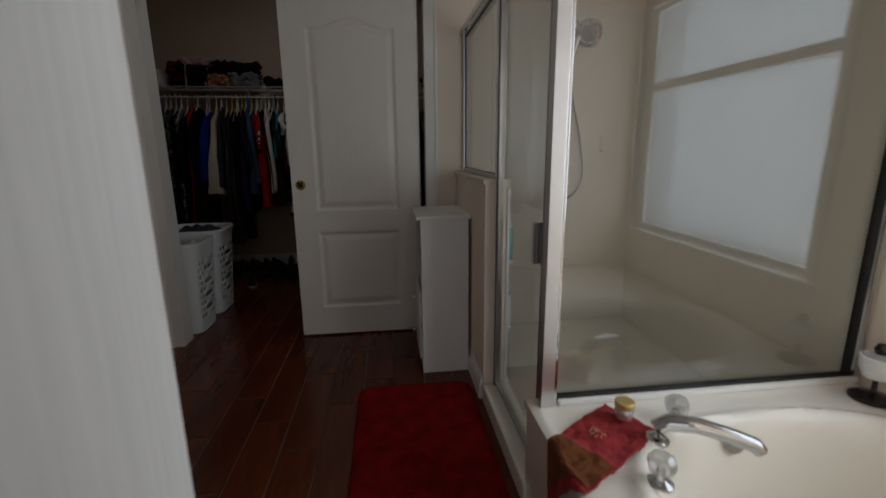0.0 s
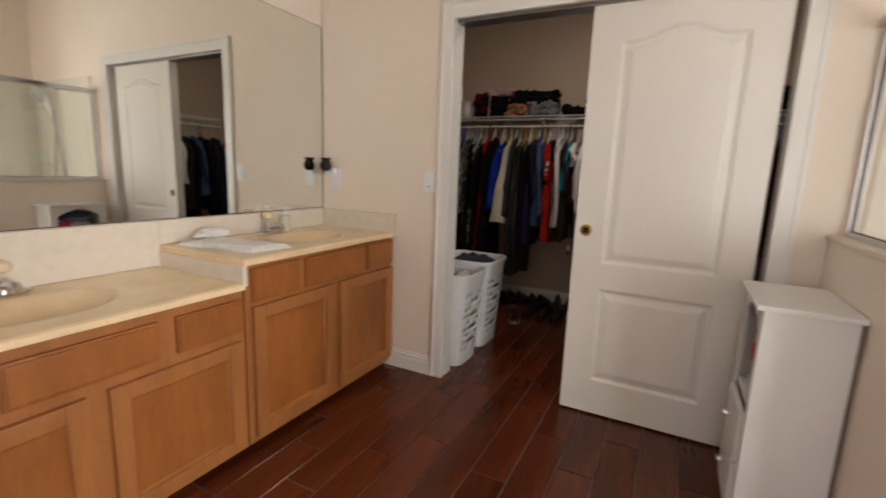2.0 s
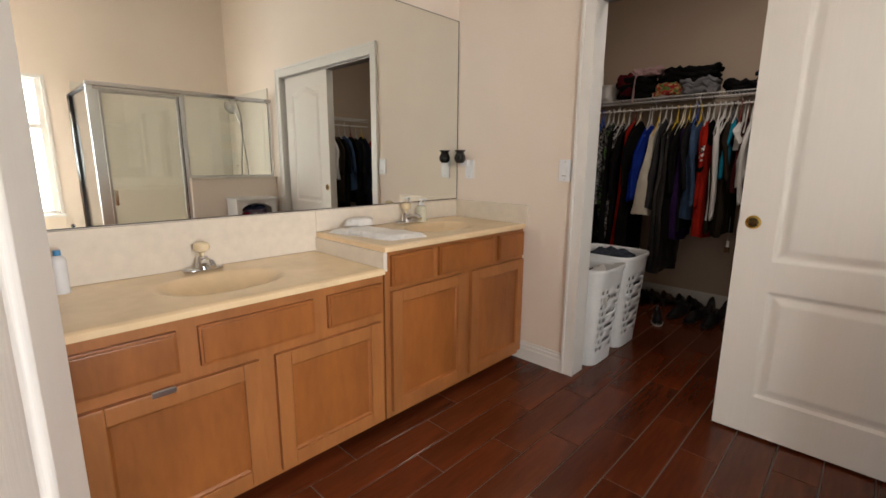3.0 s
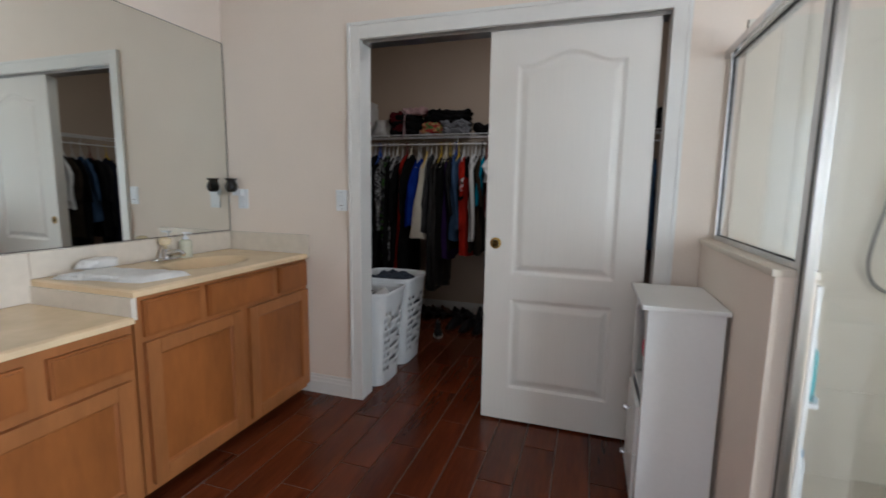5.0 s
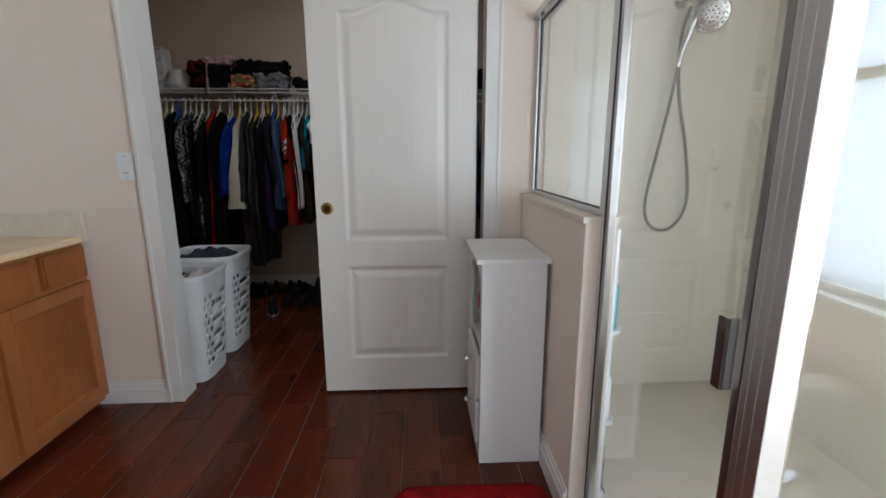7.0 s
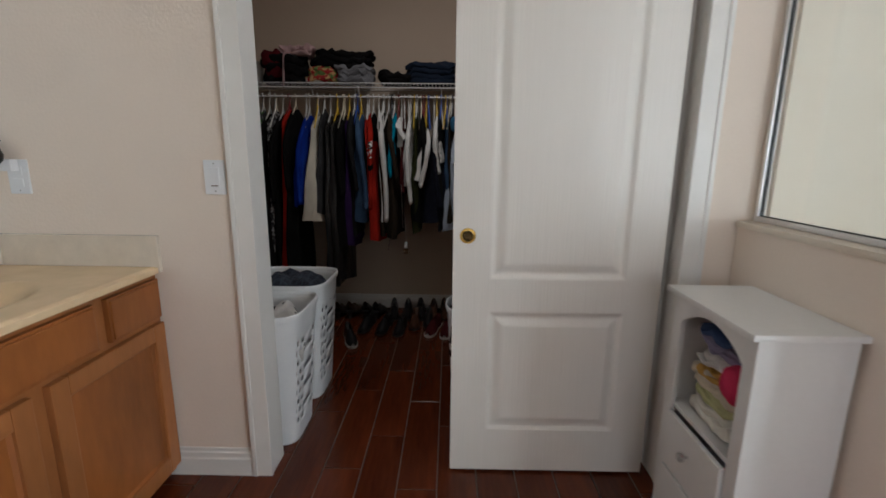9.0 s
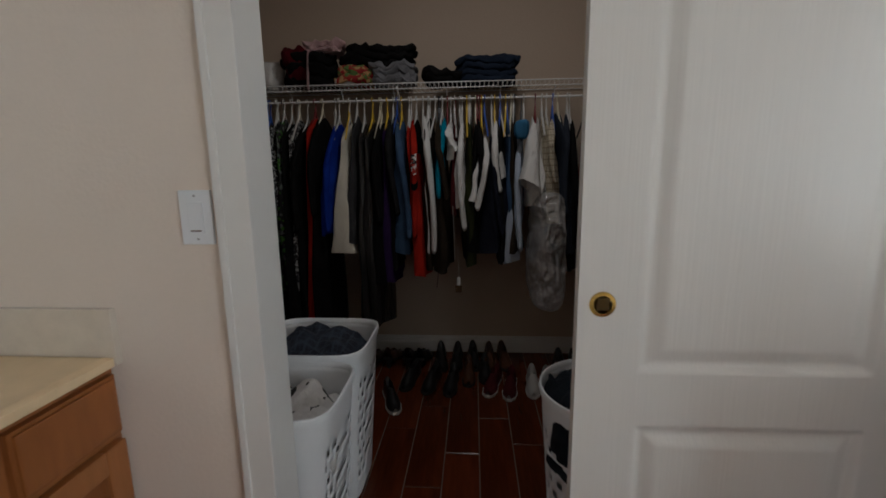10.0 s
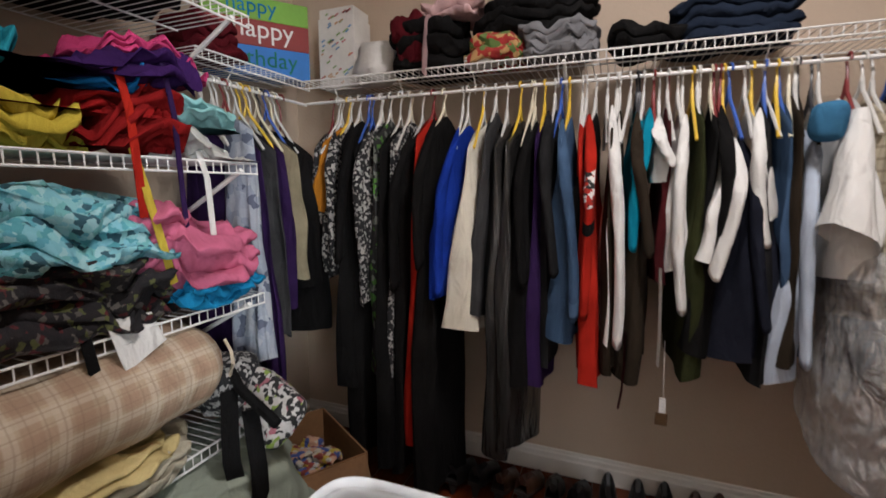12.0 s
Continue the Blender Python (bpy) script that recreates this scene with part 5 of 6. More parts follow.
# clothes on the side rod, hanging across x
SIDE = [(4.20, printed("pale_print", [(0.4, 0.44, 0.5), (0.3, 0.34, 0.42), (0.45, 0.48, 0.53), (0.36, 0.4, 0.47), (0.12, 0.14, 0.2)], 0.03), 0.72, "pale grey printed skirt"), (4.26, PUR, 0.62, "dark purple skirt"), (4.31, PUR, 0.5, "dark purple dress"), (4.36, GRY, 0.75, "grey cardigan"), (4.41, PUR, 0.85, "dark purple blouse"), (4.46, F("khaki", (0.3, 0.26, 0.17)), 0.95, "khaki blouse"), (4.52, BLK, 0.9, "black blouse"), (4.57, BLK, 0.7, "black dress")]
for i, (y, m_, hem, words) in enumerate(SIDE):
    top = 1.53 - rr.uniform(0, 0.03)
    mx = Matrix.Translation((-1.70, y, 0)) @ Matrix.Rotation(radians(90 + rr.uniform(-8, 8)), 4, "Z")
    hanger(mx, top, 0.17, HANGERS[i][0])
    if i == 0:
        mx = Matrix.Translation((-1.55, y, 0)) @ Matrix.Rotation(radians(82), 4, "Z")
    garment(words.split()[-1], words + " on the side rod", mx, m_, top, hem, 0.085 if i == 0 else 0.18, 0.022, 90 + i, 0)
for i in range(8):
    hanger(Matrix.Translation((-1.70, 4.19 + 0.05 * i, 0)) @ Matrix.Rotation(radians(90 + rr.uniform(-8, 8)), 4, "Z"), 1.55, 0.16, HANGERS[(i * 3 + 1) % 10][0])
# clothes on the other side rod
wire_shelf("wire_shelf", "white wire shelf with hanging rod along the far side wall", "y", 3.3, 4.4, 1.59, 1.29, 1.738, (1.31, 1.65))
EAST = [(BLK, 0.6, "black jacket"), (NAVY, 0.7, "navy jacket"), (CHA, 0.65, "charcoal jacket"), (RED, 0.9, "red shirt"), (BLK, 0.7, "black shirt"), (WHT, 1.0, "white shirt"), (BRN, 0.7, "brown jacket"), (BLK, 0.6, "black coat"), (DEN, 0.85, "denim shirt"), (BLK, 0.7, "black jacket"), (CHA, 0.8, "charcoal shirt"), (NAVY, 0.6, "navy coat")]
for i, (m_, hem, words_) in enumerate(EAST):
    top = 1.53 - rr.uniform(0, 0.03)
    mx = Matrix.Translation((1.33, 3.38 + 0.085 * i, 0)) @ Matrix.Rotation(radians(-90 + rr.uniform(-8, 8)), 4, "Z")
    hanger(mx, top, 0.17, HANGERS[(i * 3) % 10][0])
    garment(words_.split()[-1], words_ + " on the far side rod", mx, m_, top, hem, 0.19, 0.026, 130 + i, 0.4, wide=1.4)
# filled clear dry-cleaning bag over the pale shirts
bm = bmesh.new()
lump(bm, (0.235, 4.58, 0.8), (0.098, 0.2, 0.33), 2.4, 0.16, 6, 5, 140, 90)
for v in bm.verts:
    ridge = 0.35 - abs(noise.noise((v.co.x * 26, v.co.y * 26, v.co.z * 7))) - 0.5 * abs(noise.noise((v.co.x * 50, v.co.y * 50, v.co.z * 22 + 4)))
    v.co += 0.036 * ridge * Vector((0.45, -1, 0)) + 0.02 * noise.noise(v.co * 6) * Vector((1, 0, 0))
tagged(obj("dry_cleaning_bag", bm, FILM, None, "", "soft"), "crumpled clear plastic dry-cleaning bag over the hanging shirts", "plastic bag")
bm = bmesh.new()
lump(bm, (0.085, 4.53, 1.46), (0.04, 0.05, 0.05), 2.2, 0.2, 12, 6)
tagged(obj("beanie", bm, F("cap_blue", (0.06, 0.2, 0.36)), None, "", True), "blue knitted cap hooked among the hangers", "cap")

strap("belt", "narrow white belt hanging among the blouses", [(-0.285, 4.5, 1.06), (-0.28, 4.49, 0.95), (-0.277, 4.49, 0.85), (-0.276, 4.5, 0.76)], 0.02, WHT, "belt")
strap("tie", "thin dark red tie hanging below the blouses", [(-0.37, 4.52, 0.85), (-0.368, 4.51, 0.75), (-0.372, 4.51, 0.66), (-0.38, 4.51, 0.6)], 0.014, MAR, "tie")
tag = tagged(new("price_tag"), "small paper tag hanging on a thread", "tag")
bm = bmesh.new()
tube(bm, [(-0.258, 4.505, 0.84), (-0.256, 4.5, 0.75), (-0.252, 4.5, 0.66)], 0.0008, 5)
part("thread", bm, WHT, tag, "thin thread")
part("card", boxes((-0.263, -0.244, 4.499, 4.501, 0.615, 0.662), bevel=0.0005), WHT, tag, "white paper card")
part("stub", boxes((-0.272, -0.238, 4.4985, 4.5015, 0.575, 0.614), bevel=0.0005), F("kraft", (0.12, 0.07, 0.035)), tag, "brown paper card")

# things on the long shelf
Z1 = 1.741
PRINTR = printed("red_print", [(0.3, 0.02, 0.02), (0.35, 0.03, 0.02), (0.5, 0.3, 0.12), (0.12, 0.2, 0.05), (0.4, 0.03, 0.03)], 0.02)
folded("folded_sweater", "black folded sweater with a dark red trim on the shelf", BLK, (-1.12, 4.83, Z1), (0.3, 0.28, 0.17), 3, 1, "sweater", "", 0.18)
folded("folded_scarf", "dark red patterned scarf folded on the shelf", F("wine", (0.1, 0.01, 0.015)), (-1.2, 4.77, Z1 + 0.03), (0.16, 0.2, 0.17), 2, 2, "scarf", "", 0.25)
folded("knitted_sweater", "white and pink knitted top folded on the pile", F("pale_pink", (0.62, 0.42, 0.42)), (-1.03, 4.8, Z1 + 0.18), (0.24, 0.2, 0.06), 2, 3, "knitwear", "", 0.3)
strap("pink_scarf", "pale pink scarf end hanging over the shelf edge", [(-1.1, 4.86, Z1 + 0.19), (-1.1, 4.76, Z1 + 0.2), (-1.105, 4.69, Z1 + 0.15), (-1.107, 4.672, Z1 + 0.05), (-1.108, 4.668, Z1 - 0.03)], 0.075, F("pale_pink", (0.62, 0.42, 0.42)), "scarf")
folded("folded_trousers", "black folded trousers on the shelf", BLK, (-0.72, 4.85, Z1 + 0.09), (0.42, 0.26, 0.12), 3, 4, "trousers", "", 0.18)
folded("folded_blouse", "red patterned blouse folded on the shelf", PRINTR, (-0.86, 4.79, Z1 + 0.005), (0.22, 0.22, 0.085), 2, 5, "blouse", "", 0.2)
folded("folded_towel", "white cloth folded on the shelf edge", WHT, (-0.88, 4.74, Z1), (0.2, 0.1, 0.03), 1, 6, "cloth")
folded("folded_hoodie", "grey hooded sweatshirt bunched on the shelf", F("mid_grey", (0.2, 0.2, 0.21)), (-0.62, 4.77, Z1), (0.28, 0.18, 0.115), 4, 7, "sweatshirt", "", 0.3)
folded("folded_shirt", "black shirt with a white collar folded on the shelf", BLK, (-0.34, 4.82, Z1), (0.22, 0.24, 0.07), 2, 8, "shirt", "", 0.2)
folded("folded_jeans", "dark blue jeans folded in a stack on the shelf", F("dark_denim", (0.018, 0.026, 0.045)), (-0.1, 4.84, Z1), (0.38, 0.26, 0.14), 4, 9, "jeans", "", 0.12)
folded("folded_blanket", "dark folded blanket on the shelf's far end", BLK, (1.25, 4.85, Z1), (0.5, 0.28, 0.16), 3, 10, "blanket", "", 0.2)
tg = tagged(new("spray_bottle"), "dark green bottle with a white top on the shelf", "bottle")
bm = bmesh.new()
lathe(bm, [(0, Z1), (0.045, Z1), (0.045, Z1 + 0.14), (0.02, Z1 + 0.17), (0.02, Z1 + 0.18)], (0.86, 4.8, 0), 18)
part("body", bm, F("bottle_green", (0.02, 0.06, 0.05)), tg, "", True)
bm = bmesh.new()
lathe(bm, [(0.022, Z1 + 0.18), (0.024, Z1 + 0.24), (0, Z1 + 0.25)], (0.86, 4.8, 0), 14)
part("cap", bm, PLASTIC, tg, "white cap", True)
# gift box with greeting, paper bag, plastic bag in the corner
gb = tagged(new("gift_box"), "striped gift box in red, blue and green with a printed greeting", "gift box")
gm = Matrix.Translation((-1.775, 4.549, Z1)) @ Matrix.Rotation(radians(52), 4, "Z")


def gift_part(name, dims, material, lb):
    bm = bmesh.new()
    box(bm, *dims, bevel=0.004)
    bm.transform(gm)
    return part(name, bm, material, gb, lb)


gift_part("blue_band", (-0.2, 0.2, 0, 0.12, 0, 0.115), mat("blue_card", (0.015, 0.16, 0.5), 0.6), "blue band")
gift_part("red_band", (-0.2, 0.2, 0, 0.12, 0.115, 0.215), mat("red_card", (0.22, 0.015, 0.012), 0.6), "red band")
gift_part("green_band", (-0.2, 0.2, 0, 0.12, 0.215, 0.3), mat("green_card", (0.16, 0.36, 0.03), 0.6), "green band")


def words(text, size, m, material, parent, name="lettering"):
    cu = bpy.data.curves.new(name, "FONT")
    cu.body, cu.size, cu.align_x, cu.extrude = text, size, "CENTER", 0.0006
    tmp = bpy.data.objects.new("tmp", cu)
    scene.collection.objects.link(tmp)
    me = bpy.data.meshes.new_from_object(tmp.evaluated_get(bpy.context.evaluated_depsgraph_get()))
    bpy.data.objects.remove(tmp)
    me.materials.append(material)
    ob = new(name, me)
    ob.matrix_world = m
    ob.parent = parent
    return ob


bpy.context.view_layer.update()
words("happy", 0.1, gm @ Matrix.Translation((0.02, -0.002, 0.148)) @ Matrix.Rotation(radians(90), 4, "X"), WHT, gb)
words("birthday", 0.09, gm @ Matrix.Translation((0.0, -0.002, 0.04)) @ Matrix.Rotation(radians(90), 4, "X"), F("lettering_green", (0.03, 0.2, 0.14)), gb)
words("happy", 0.08, gm @ Matrix.Translation((-0.02, -0.002, 0.24)) @ Matrix.Rotation(radians(90), 4, "X"), F("lettering_blue", (0.02, 0.2, 0.4)), gb)
pb = tagged(new("paper_bag"), "white printed paper bag standing in the closet corner", "paper bag")
bm = bmesh.new()
box(bm, -1.70, -1.515, 4.84, 4.98, Z1, Z1 + 0.3, bevel=0.004)
box(bm, -1.695, -1.52, 4.845, 4.975, Z1 + 0.3, Z1 + 0.34, bevel=0.002)
part("body", bm, mat("white_paper", (0.72, 0.7, 0.66), 0.7), pb)
PALEPRINT = (F("print_pink", (0.55, 0.2, 0.2)), F("print_sky", (0.2, 0.35, 0.55)), F("print_orange", (0.6, 0.35, 0.18)), F("print_green", (0.3, 0.45, 0.2)))
prng = random.Random(23)
for k in range(44):
    x0, zz = -1.695 + 0.155 * prng.random(), Z1 + 0.015 + 0.31 * prng.random()
    ln = prng.uniform(0.012, 0.03)
    bm = boxes((0, ln, -0.001, 0.001, 0, 0.006))
    bm.transform(Matrix.Translation((x0, 4.8392, zz)) @ Matrix.Rotation(radians(-28), 4, "Y"))
    part("print_bar", bm, PALEPRINT[k % 4], pb, "small pale coloured print")
bm = bmesh.new()
lump(bm, (-1.4, 4.83, Z1 + 0.07), (0.09, 0.09, 0.085), 2.2, 0.35, 10, 12)
tagged(obj("plastic_bag", bm, mat("milky_film", (0.62, 0.6, 0.57), 0.3, vary=0.1, fine=30, bump=0.5), None, "", True), "crumpled milky plastic bag on the shelf", "plastic bag")

# dark things stored on the highest linen shelf
for nm, lb, mt, c, sz, sd in (("folded_blanket", "dark brown blanket folded on the highest shelf", BRN, (-1.68, 3.45, 1.78), (0.5, 0.4, 0.2), 91), ("folded_blanket", "black quilt folded on the highest shelf", BLK, (-1.7, 3.86, 1.78), (0.48, 0.38, 0.24), 92), ("folded_throw", "dark red throw folded beside the gift box", F("wine", (0.1, 0.01, 0.015)), (-1.82, 4.32, 1.742), (0.26, 0.2, 0.13), 93)):
    folded(nm, lb, mt, c, sz, 3, sd, "blanket", "", 0.15, 0.5)
# linen shelves
A2, A3, A4 = 1.369, 0.979, 0.604
LIN = [
    ("folded_shirt", "yellow shirt folded at the shelf front", (0.62, 0.48, 0.06), (-1.55, 3.52, A2), (0.22, 0.36, 0.1), 3), ("folded_shirt", "turquoise shirt folded on the shelf", (0.03, 0.28, 0.36), (-1.6, 3.42, A2 + 0.1), (0.24, 0.3, 0.12), 3),
    ("folded_shirt", "dark red shirt bunched on the shelf", (0.25, 0.012, 0.012), (-1.56, 3.8, A2 + 0.01), (0.28, 0.34, 0.1), 3), ("folded_shirt", "bright red shirt folded in the pile", (0.3, 0.012, 0.012), (-1.55, 3.72, A2 + 0.08), (0.26, 0.4, 0.07), 2),
    ("folded_shirt", "bright blue shirt folded in the pile", (0.015, 0.16, 0.42), (-1.57, 3.68, A2 + 0.13), (0.27, 0.42, 0.045), 2), ("folded_shirt", "dark purple shirt folded in the pile", (0.04, 0.014, 0.085), (-1.55, 3.76, A2 + 0.16), (0.28, 0.42, 0.06), 2),
    ("folded_shirt", "pink shirt on top of the pile", (0.5, 0.05, 0.16), (-1.54, 3.86, A2 + 0.2), (0.2, 0.3, 0.05), 3), ("folded_shirt", "pale white shirt folded at the shelf's end", (0.6, 0.6, 0.56), (-1.52, 4.0, A2), (0.22, 0.2, 0.05), 2),
    ("folded_shirt", "pale turquoise shirt folded in the pile", (0.25, 0.5, 0.5), (-1.5, 3.98, A2 + 0.08), (0.2, 0.2, 0.05), 2),
    ("folded_shirt", "bright blue top folded at the shelf's end", (0.02, 0.25, 0.5), (-1.5, 3.98, A3), (0.24, 0.26, 0.06), 2), ("folded_shirt", "pink top spilling off the shelf's end", (0.62, 0.16, 0.27), (-1.52, 3.93, A3 + 0.06), (0.28, 0.34, 0.16), 3),
]
for i, (nm, lb, colr, c, sz, ly) in enumerate(LIN):
    folded(nm, lb, F("linen%d" % i, colr), c, sz, ly + 1, 60 + i, "folded clothing", "folded clothes on the linen shelves", 0.45, 16 if c[2] > 1.3 and c[1] > 3.6 else (14 if c[2] > 1.0 and c[1] > 3.9 else 3))
TURQ = printed("turquoise_print", [(0.12, 0.4, 0.5), (0.22, 0.52, 0.6), (0.36, 0.62, 0.66), (0.1, 0.36, 0.42), (0.28, 0.58, 0.62), (0.04, 0.12, 0.16), (0.18, 0.48, 0.5), (0.24, 0.55, 0.64)], 0.014)
FLOW = printed("dark_floral", [(0.012, 0.01, 0.012), (0.015, 0.012, 0.014), (0.012, 0.01, 0.012), (0.09, 0.1, 0.03), (0.014, 0.01, 0.012), (0.012, 0.01, 0.012), (0.013, 0.01, 0.012), (0.012, 0.01, 0.012), (0.09, 0.012, 0.015), (0.012, 0.01, 0.012), (0.1, 0.09, 0.08), (0.012, 0.01, 0.012)], 0.011)
folded("folded_dress", "black floral dress folded on the shelf", FLOW, (-1.57, 3.58, A3), (0.36, 0.52, 0.16), 4, 80, "dress", "", 0.5, 6)
folded("folded_dress", "turquoise printed dress folded on top", TURQ, (-1.57, 3.55, A3 + 0.15), (0.36, 0.52, 0.15), 3, 81, "dress", "", 0.5, 9)
strap("bag_strap", "red strap hanging from the shelf pile", [(-1.42, 3.74, A2 + 0.2), (-1.395, 3.745, A2 + 0.1), (-1.392, 3.75, A2 - 0.02), (-1.392, 3.755, A2 - 0.14)], 0.022, RED)
strap("bag_strap", "yellow strap hanging from the shelf pile", [(-1.42, 3.76, A2 + 0.02), (-1.392, 3.765, A2 - 0.08), (-1.39, 3.79, A2 - 0.2), (-1.388, 3.81, A2 - 0.3)], 0.022, F("linen0", (0.62, 0.48, 0.06)))
strap("bag_strap", "purple strap hanging from the shelf pile", [(-1.42, 3.85, A2 + 0.22), (-1.395, 3.85, A2 + 0.1), (-1.392, 3.855, A2 - 0.1), (-1.392, 3.86, A2 - 0.2)], 0.016, PUR)
strap("bag_strap", "white strap hanging from the shelf pile", [(-1.42, 3.93, A2 + 0.02), (-1.395, 3.93, A2 - 0.05), (-1.392, 3.935, A2 - 0.2)], 0.02, WHT)
strap("bag_strap", "black strap loop hanging off the shelf", [(-1.42, 3.62, A3 + 0.06), (-1.39, 3.62, A3 - 0.05), (-1.388, 3.64, A3 - 0.2), (-1.388, 3.67, A3 - 0.24), (-1.388, 3.7, A3 - 0.18), (-1.39, 3.69, A3 - 0.02)], 0.025, BLK)
strap("white_tag", "white paper tag hanging off the shelf", [(-1.42, 3.72, A3 + 0.03), (-1.39, 3.72, A3 - 0.03), (-1.388, 3.73, A3 - 0.06)], 0.12, WHT, "tag")
# rolled plaid quilt on folded blankets
def check_cloth(name, base, bands, size):
    """Woven check that follows the cloth's own weave (its map): soft bands of several colours both ways."""
    m = mat(name, base, 0.95, vary=0.12, scale=9, fine=420, bump=0.4, spec=0.15, crease=0.4)
    nt = m.node_tree
    b = nt.nodes["Principled BSDF"]
    last = b.inputs["Base Color"].links[0].from_socket
    uv = nt.nodes.new("ShaderNodeUVMap")
    for axis, colour, k, phase, width in bands:
        wv = nt.nodes.new("ShaderNodeTexWave")
        wv.bands_direction = axis
        wv.inputs["Scale"].default_value, wv.inputs["Phase Offset"].default_value = k / size * 0.314, phase
        nt.links.new(uv.outputs[0], wv.inputs[0])
        mr = nt.nodes.new("ShaderNodeMapRange")
        mr.inputs["From Min"].default_value, mr.inputs["From Max"].default_value, mr.inputs["To Max"].default_value = width, min(1.0, width + 0.08), 0.42
        nt.links.new(wv.outputs["Fac"], mr.inputs[0])
        mx = nt.nodes.new("ShaderNodeMix")
        mx.data_type = "RGBA"
        nt.links.new(mr.outputs[0], mx.inputs[0])
        nt.links.new(last, mx.inputs[6])
        mx.inputs[7].default_value = (*colour, 1)
        last = mx.outputs[2]
    nt.links.new(last, b.inputs["Base Color"])
    return m


QUILT = check_cloth("plaid_quilt", (0.5, 0.39, 0.27), (("Y", (0.36, 0.22, 0.15), 1.0, 0.0, 0.62), ("X", (0.36, 0.22, 0.15), 1.0, 0.0, 0.62), ("Y", (0.66, 0.58, 0.46), 1.0, 2.6, 0.8), ("X", (0.66, 0.58, 0.46), 1.0, 2.6, 0.8), ("Y", (0.3, 0.2, 0.14), 3.0, 1.0, 0.93), ("X", (0.3, 0.2, 0.14), 3.0, 1.0, 0.93)), 0.085)
bm = bmesh.new()
uvl = bm.loops.layers.uv.new("weave")
NA, NL = 56, 44


def quilt_at(i, j):
    th, k = 2 * math.pi * i / NA, j / NL
    end = min(1.0, 9 * min(k, 1 - k)) ** 0.5
    r = 1 + 0.05 * noise.noise((math.cos(th) * 2, math.sin(th) * 2, k * 7)) + 0.025 * math.sin(22 * k + 2 * math.sin(th))
    return (-1.52 + 0.195 * r * (0.45 + 0.55 * end) * math.cos(th), 3.18 + 0.76 * k + 0.02 * math.sin(th), A4 + 0.22 + 0.125 * r * (0.45 + 0.55 * end) * math.sin(th))


grid = [[bm.verts.new(quilt_at(i, j)) for j in range(NL + 1)] for i in range(NA)]
for i in range(NA):
    for j in range(NL):
        f = bm.faces.new((grid[i][j], grid[(i + 1) % NA][j], grid[(i + 1) % NA][j + 1], grid[i][j + 1]))
        for lp, (a, c) in zip(f.loops, ((i, j), (i + 1, j), (i + 1, j + 1), (i, j + 1))):
            lp[uvl].uv = (a / NA * 1.02, c / NL * 0.76)
for j in (0, NL):
    bm.faces.new([grid[i][j] for i in range(NA)])
quilt = tagged(new("rolled_quilt"), "beige plaid quilt rolled on the linen shelf", "quilt")
part("roll", bm, QUILT, quilt, "", "soft")
bm = bmesh.new()
pts = []
for k in range(60):
    a, r = 0.33 * k, 0.012 + 0.0016 * k
    pts.append((-1.52 + r * 1.5 * math.cos(a), 3.945, A4 + 0.22 + r * math.sin(a)))
tube(bm, pts, 0.005, 5)
part("rolled_edge", bm, QUILT, quilt, "spiral edge of the roll", True)
folded("folded_blanket", "pale yellow blanket folded under the quilt", F("straw", (0.6, 0.48, 0.22)), (-1.5, 3.54, A4 + 0.065), (0.36, 0.5, 0.035), 2, 83, "blanket", "", 0.15)
folded("folded_blanket", "cream blanket folded on the shelf", F("cream", (0.55, 0.5, 0.38)), (-1.53, 3.58, A4), (0.36, 0.55, 0.075), 3, 84, "blanket", "", 0.15)
SPOT = printed("monochrome_print", [(0.02, 0.02, 0.02), (0.5, 0.48, 0.46), (0.02, 0.02, 0.02), (0.55, 0.53, 0.51), (0.02, 0.02, 0.02), (0.5, 0.48, 0.46), (0.02, 0.02, 0.02), (0.22, 0.32, 0.06), (0.5, 0.48, 0.46), (0.35, 0.12, 0.15), (0.02, 0.02, 0.02), (0.55, 0.53, 0.51)], 0.012)
tb = tagged(new("tote_bag"), "black and white printed tote bag with black handles", "bag")
bm = bmesh.new()
lump(bm, (0, 0, 0), (0.112, 0.03, 0.078), 5.0, 0.14, 9, 30, 48, 24)
bm.transform(Matrix.Translation((-1.31, 4.0, 0.68)) @ Matrix.Rotation(radians(-14), 4, "Z") @ Matrix.Rotation(radians(16), 4, "Y") @ Matrix.Rotation(radians(-35), 4, "X"))
part("body", bm, SPOT, tb, "", "soft")
bm = bmesh.new()
tube(bm, [(-1.42, 3.98, 0.79), (-1.33, 3.93, 0.76), (-1.2, 3.92, 0.69)], 0.014, 8)
part("trim", bm, BLK, tb, "black bound edge", True)
for pts in ([(-1.37, 3.93, 0.75), (-1.31, 3.87, 0.67), (-1.3, 3.86, 0.6), (-1.3, 3.87, 0.54), (-1.31, 3.87, 0.46), (-1.33, 3.87, 0.34)], [(-1.31, 3.94, 0.7), (-1.27, 3.91, 0.64), (-1.25, 3.9, 0.57), (-1.25, 3.9, 0.5), (-1.27, 3.88, 0.42), (-1.3, 3.88, 0.32)]):
    bm = bmesh.new()
    rows_ = [[bm.verts.new((x + dx, y + dy, z)) for dx, dy in ((-0.014, -0.016), (0.014, 0.016), (0.018, 0.012), (-0.01, -0.02))] for x, y, z in pts]
    for a_, c_ in zip(rows_, rows_[1:]):
        for k in range(4):
            bm.faces.new((a_[k], a_[(k + 1) % 4], c_[(k + 1) % 4], c_[k]))
    part("handle", bm, BLK, tb, "black webbing handle", True)
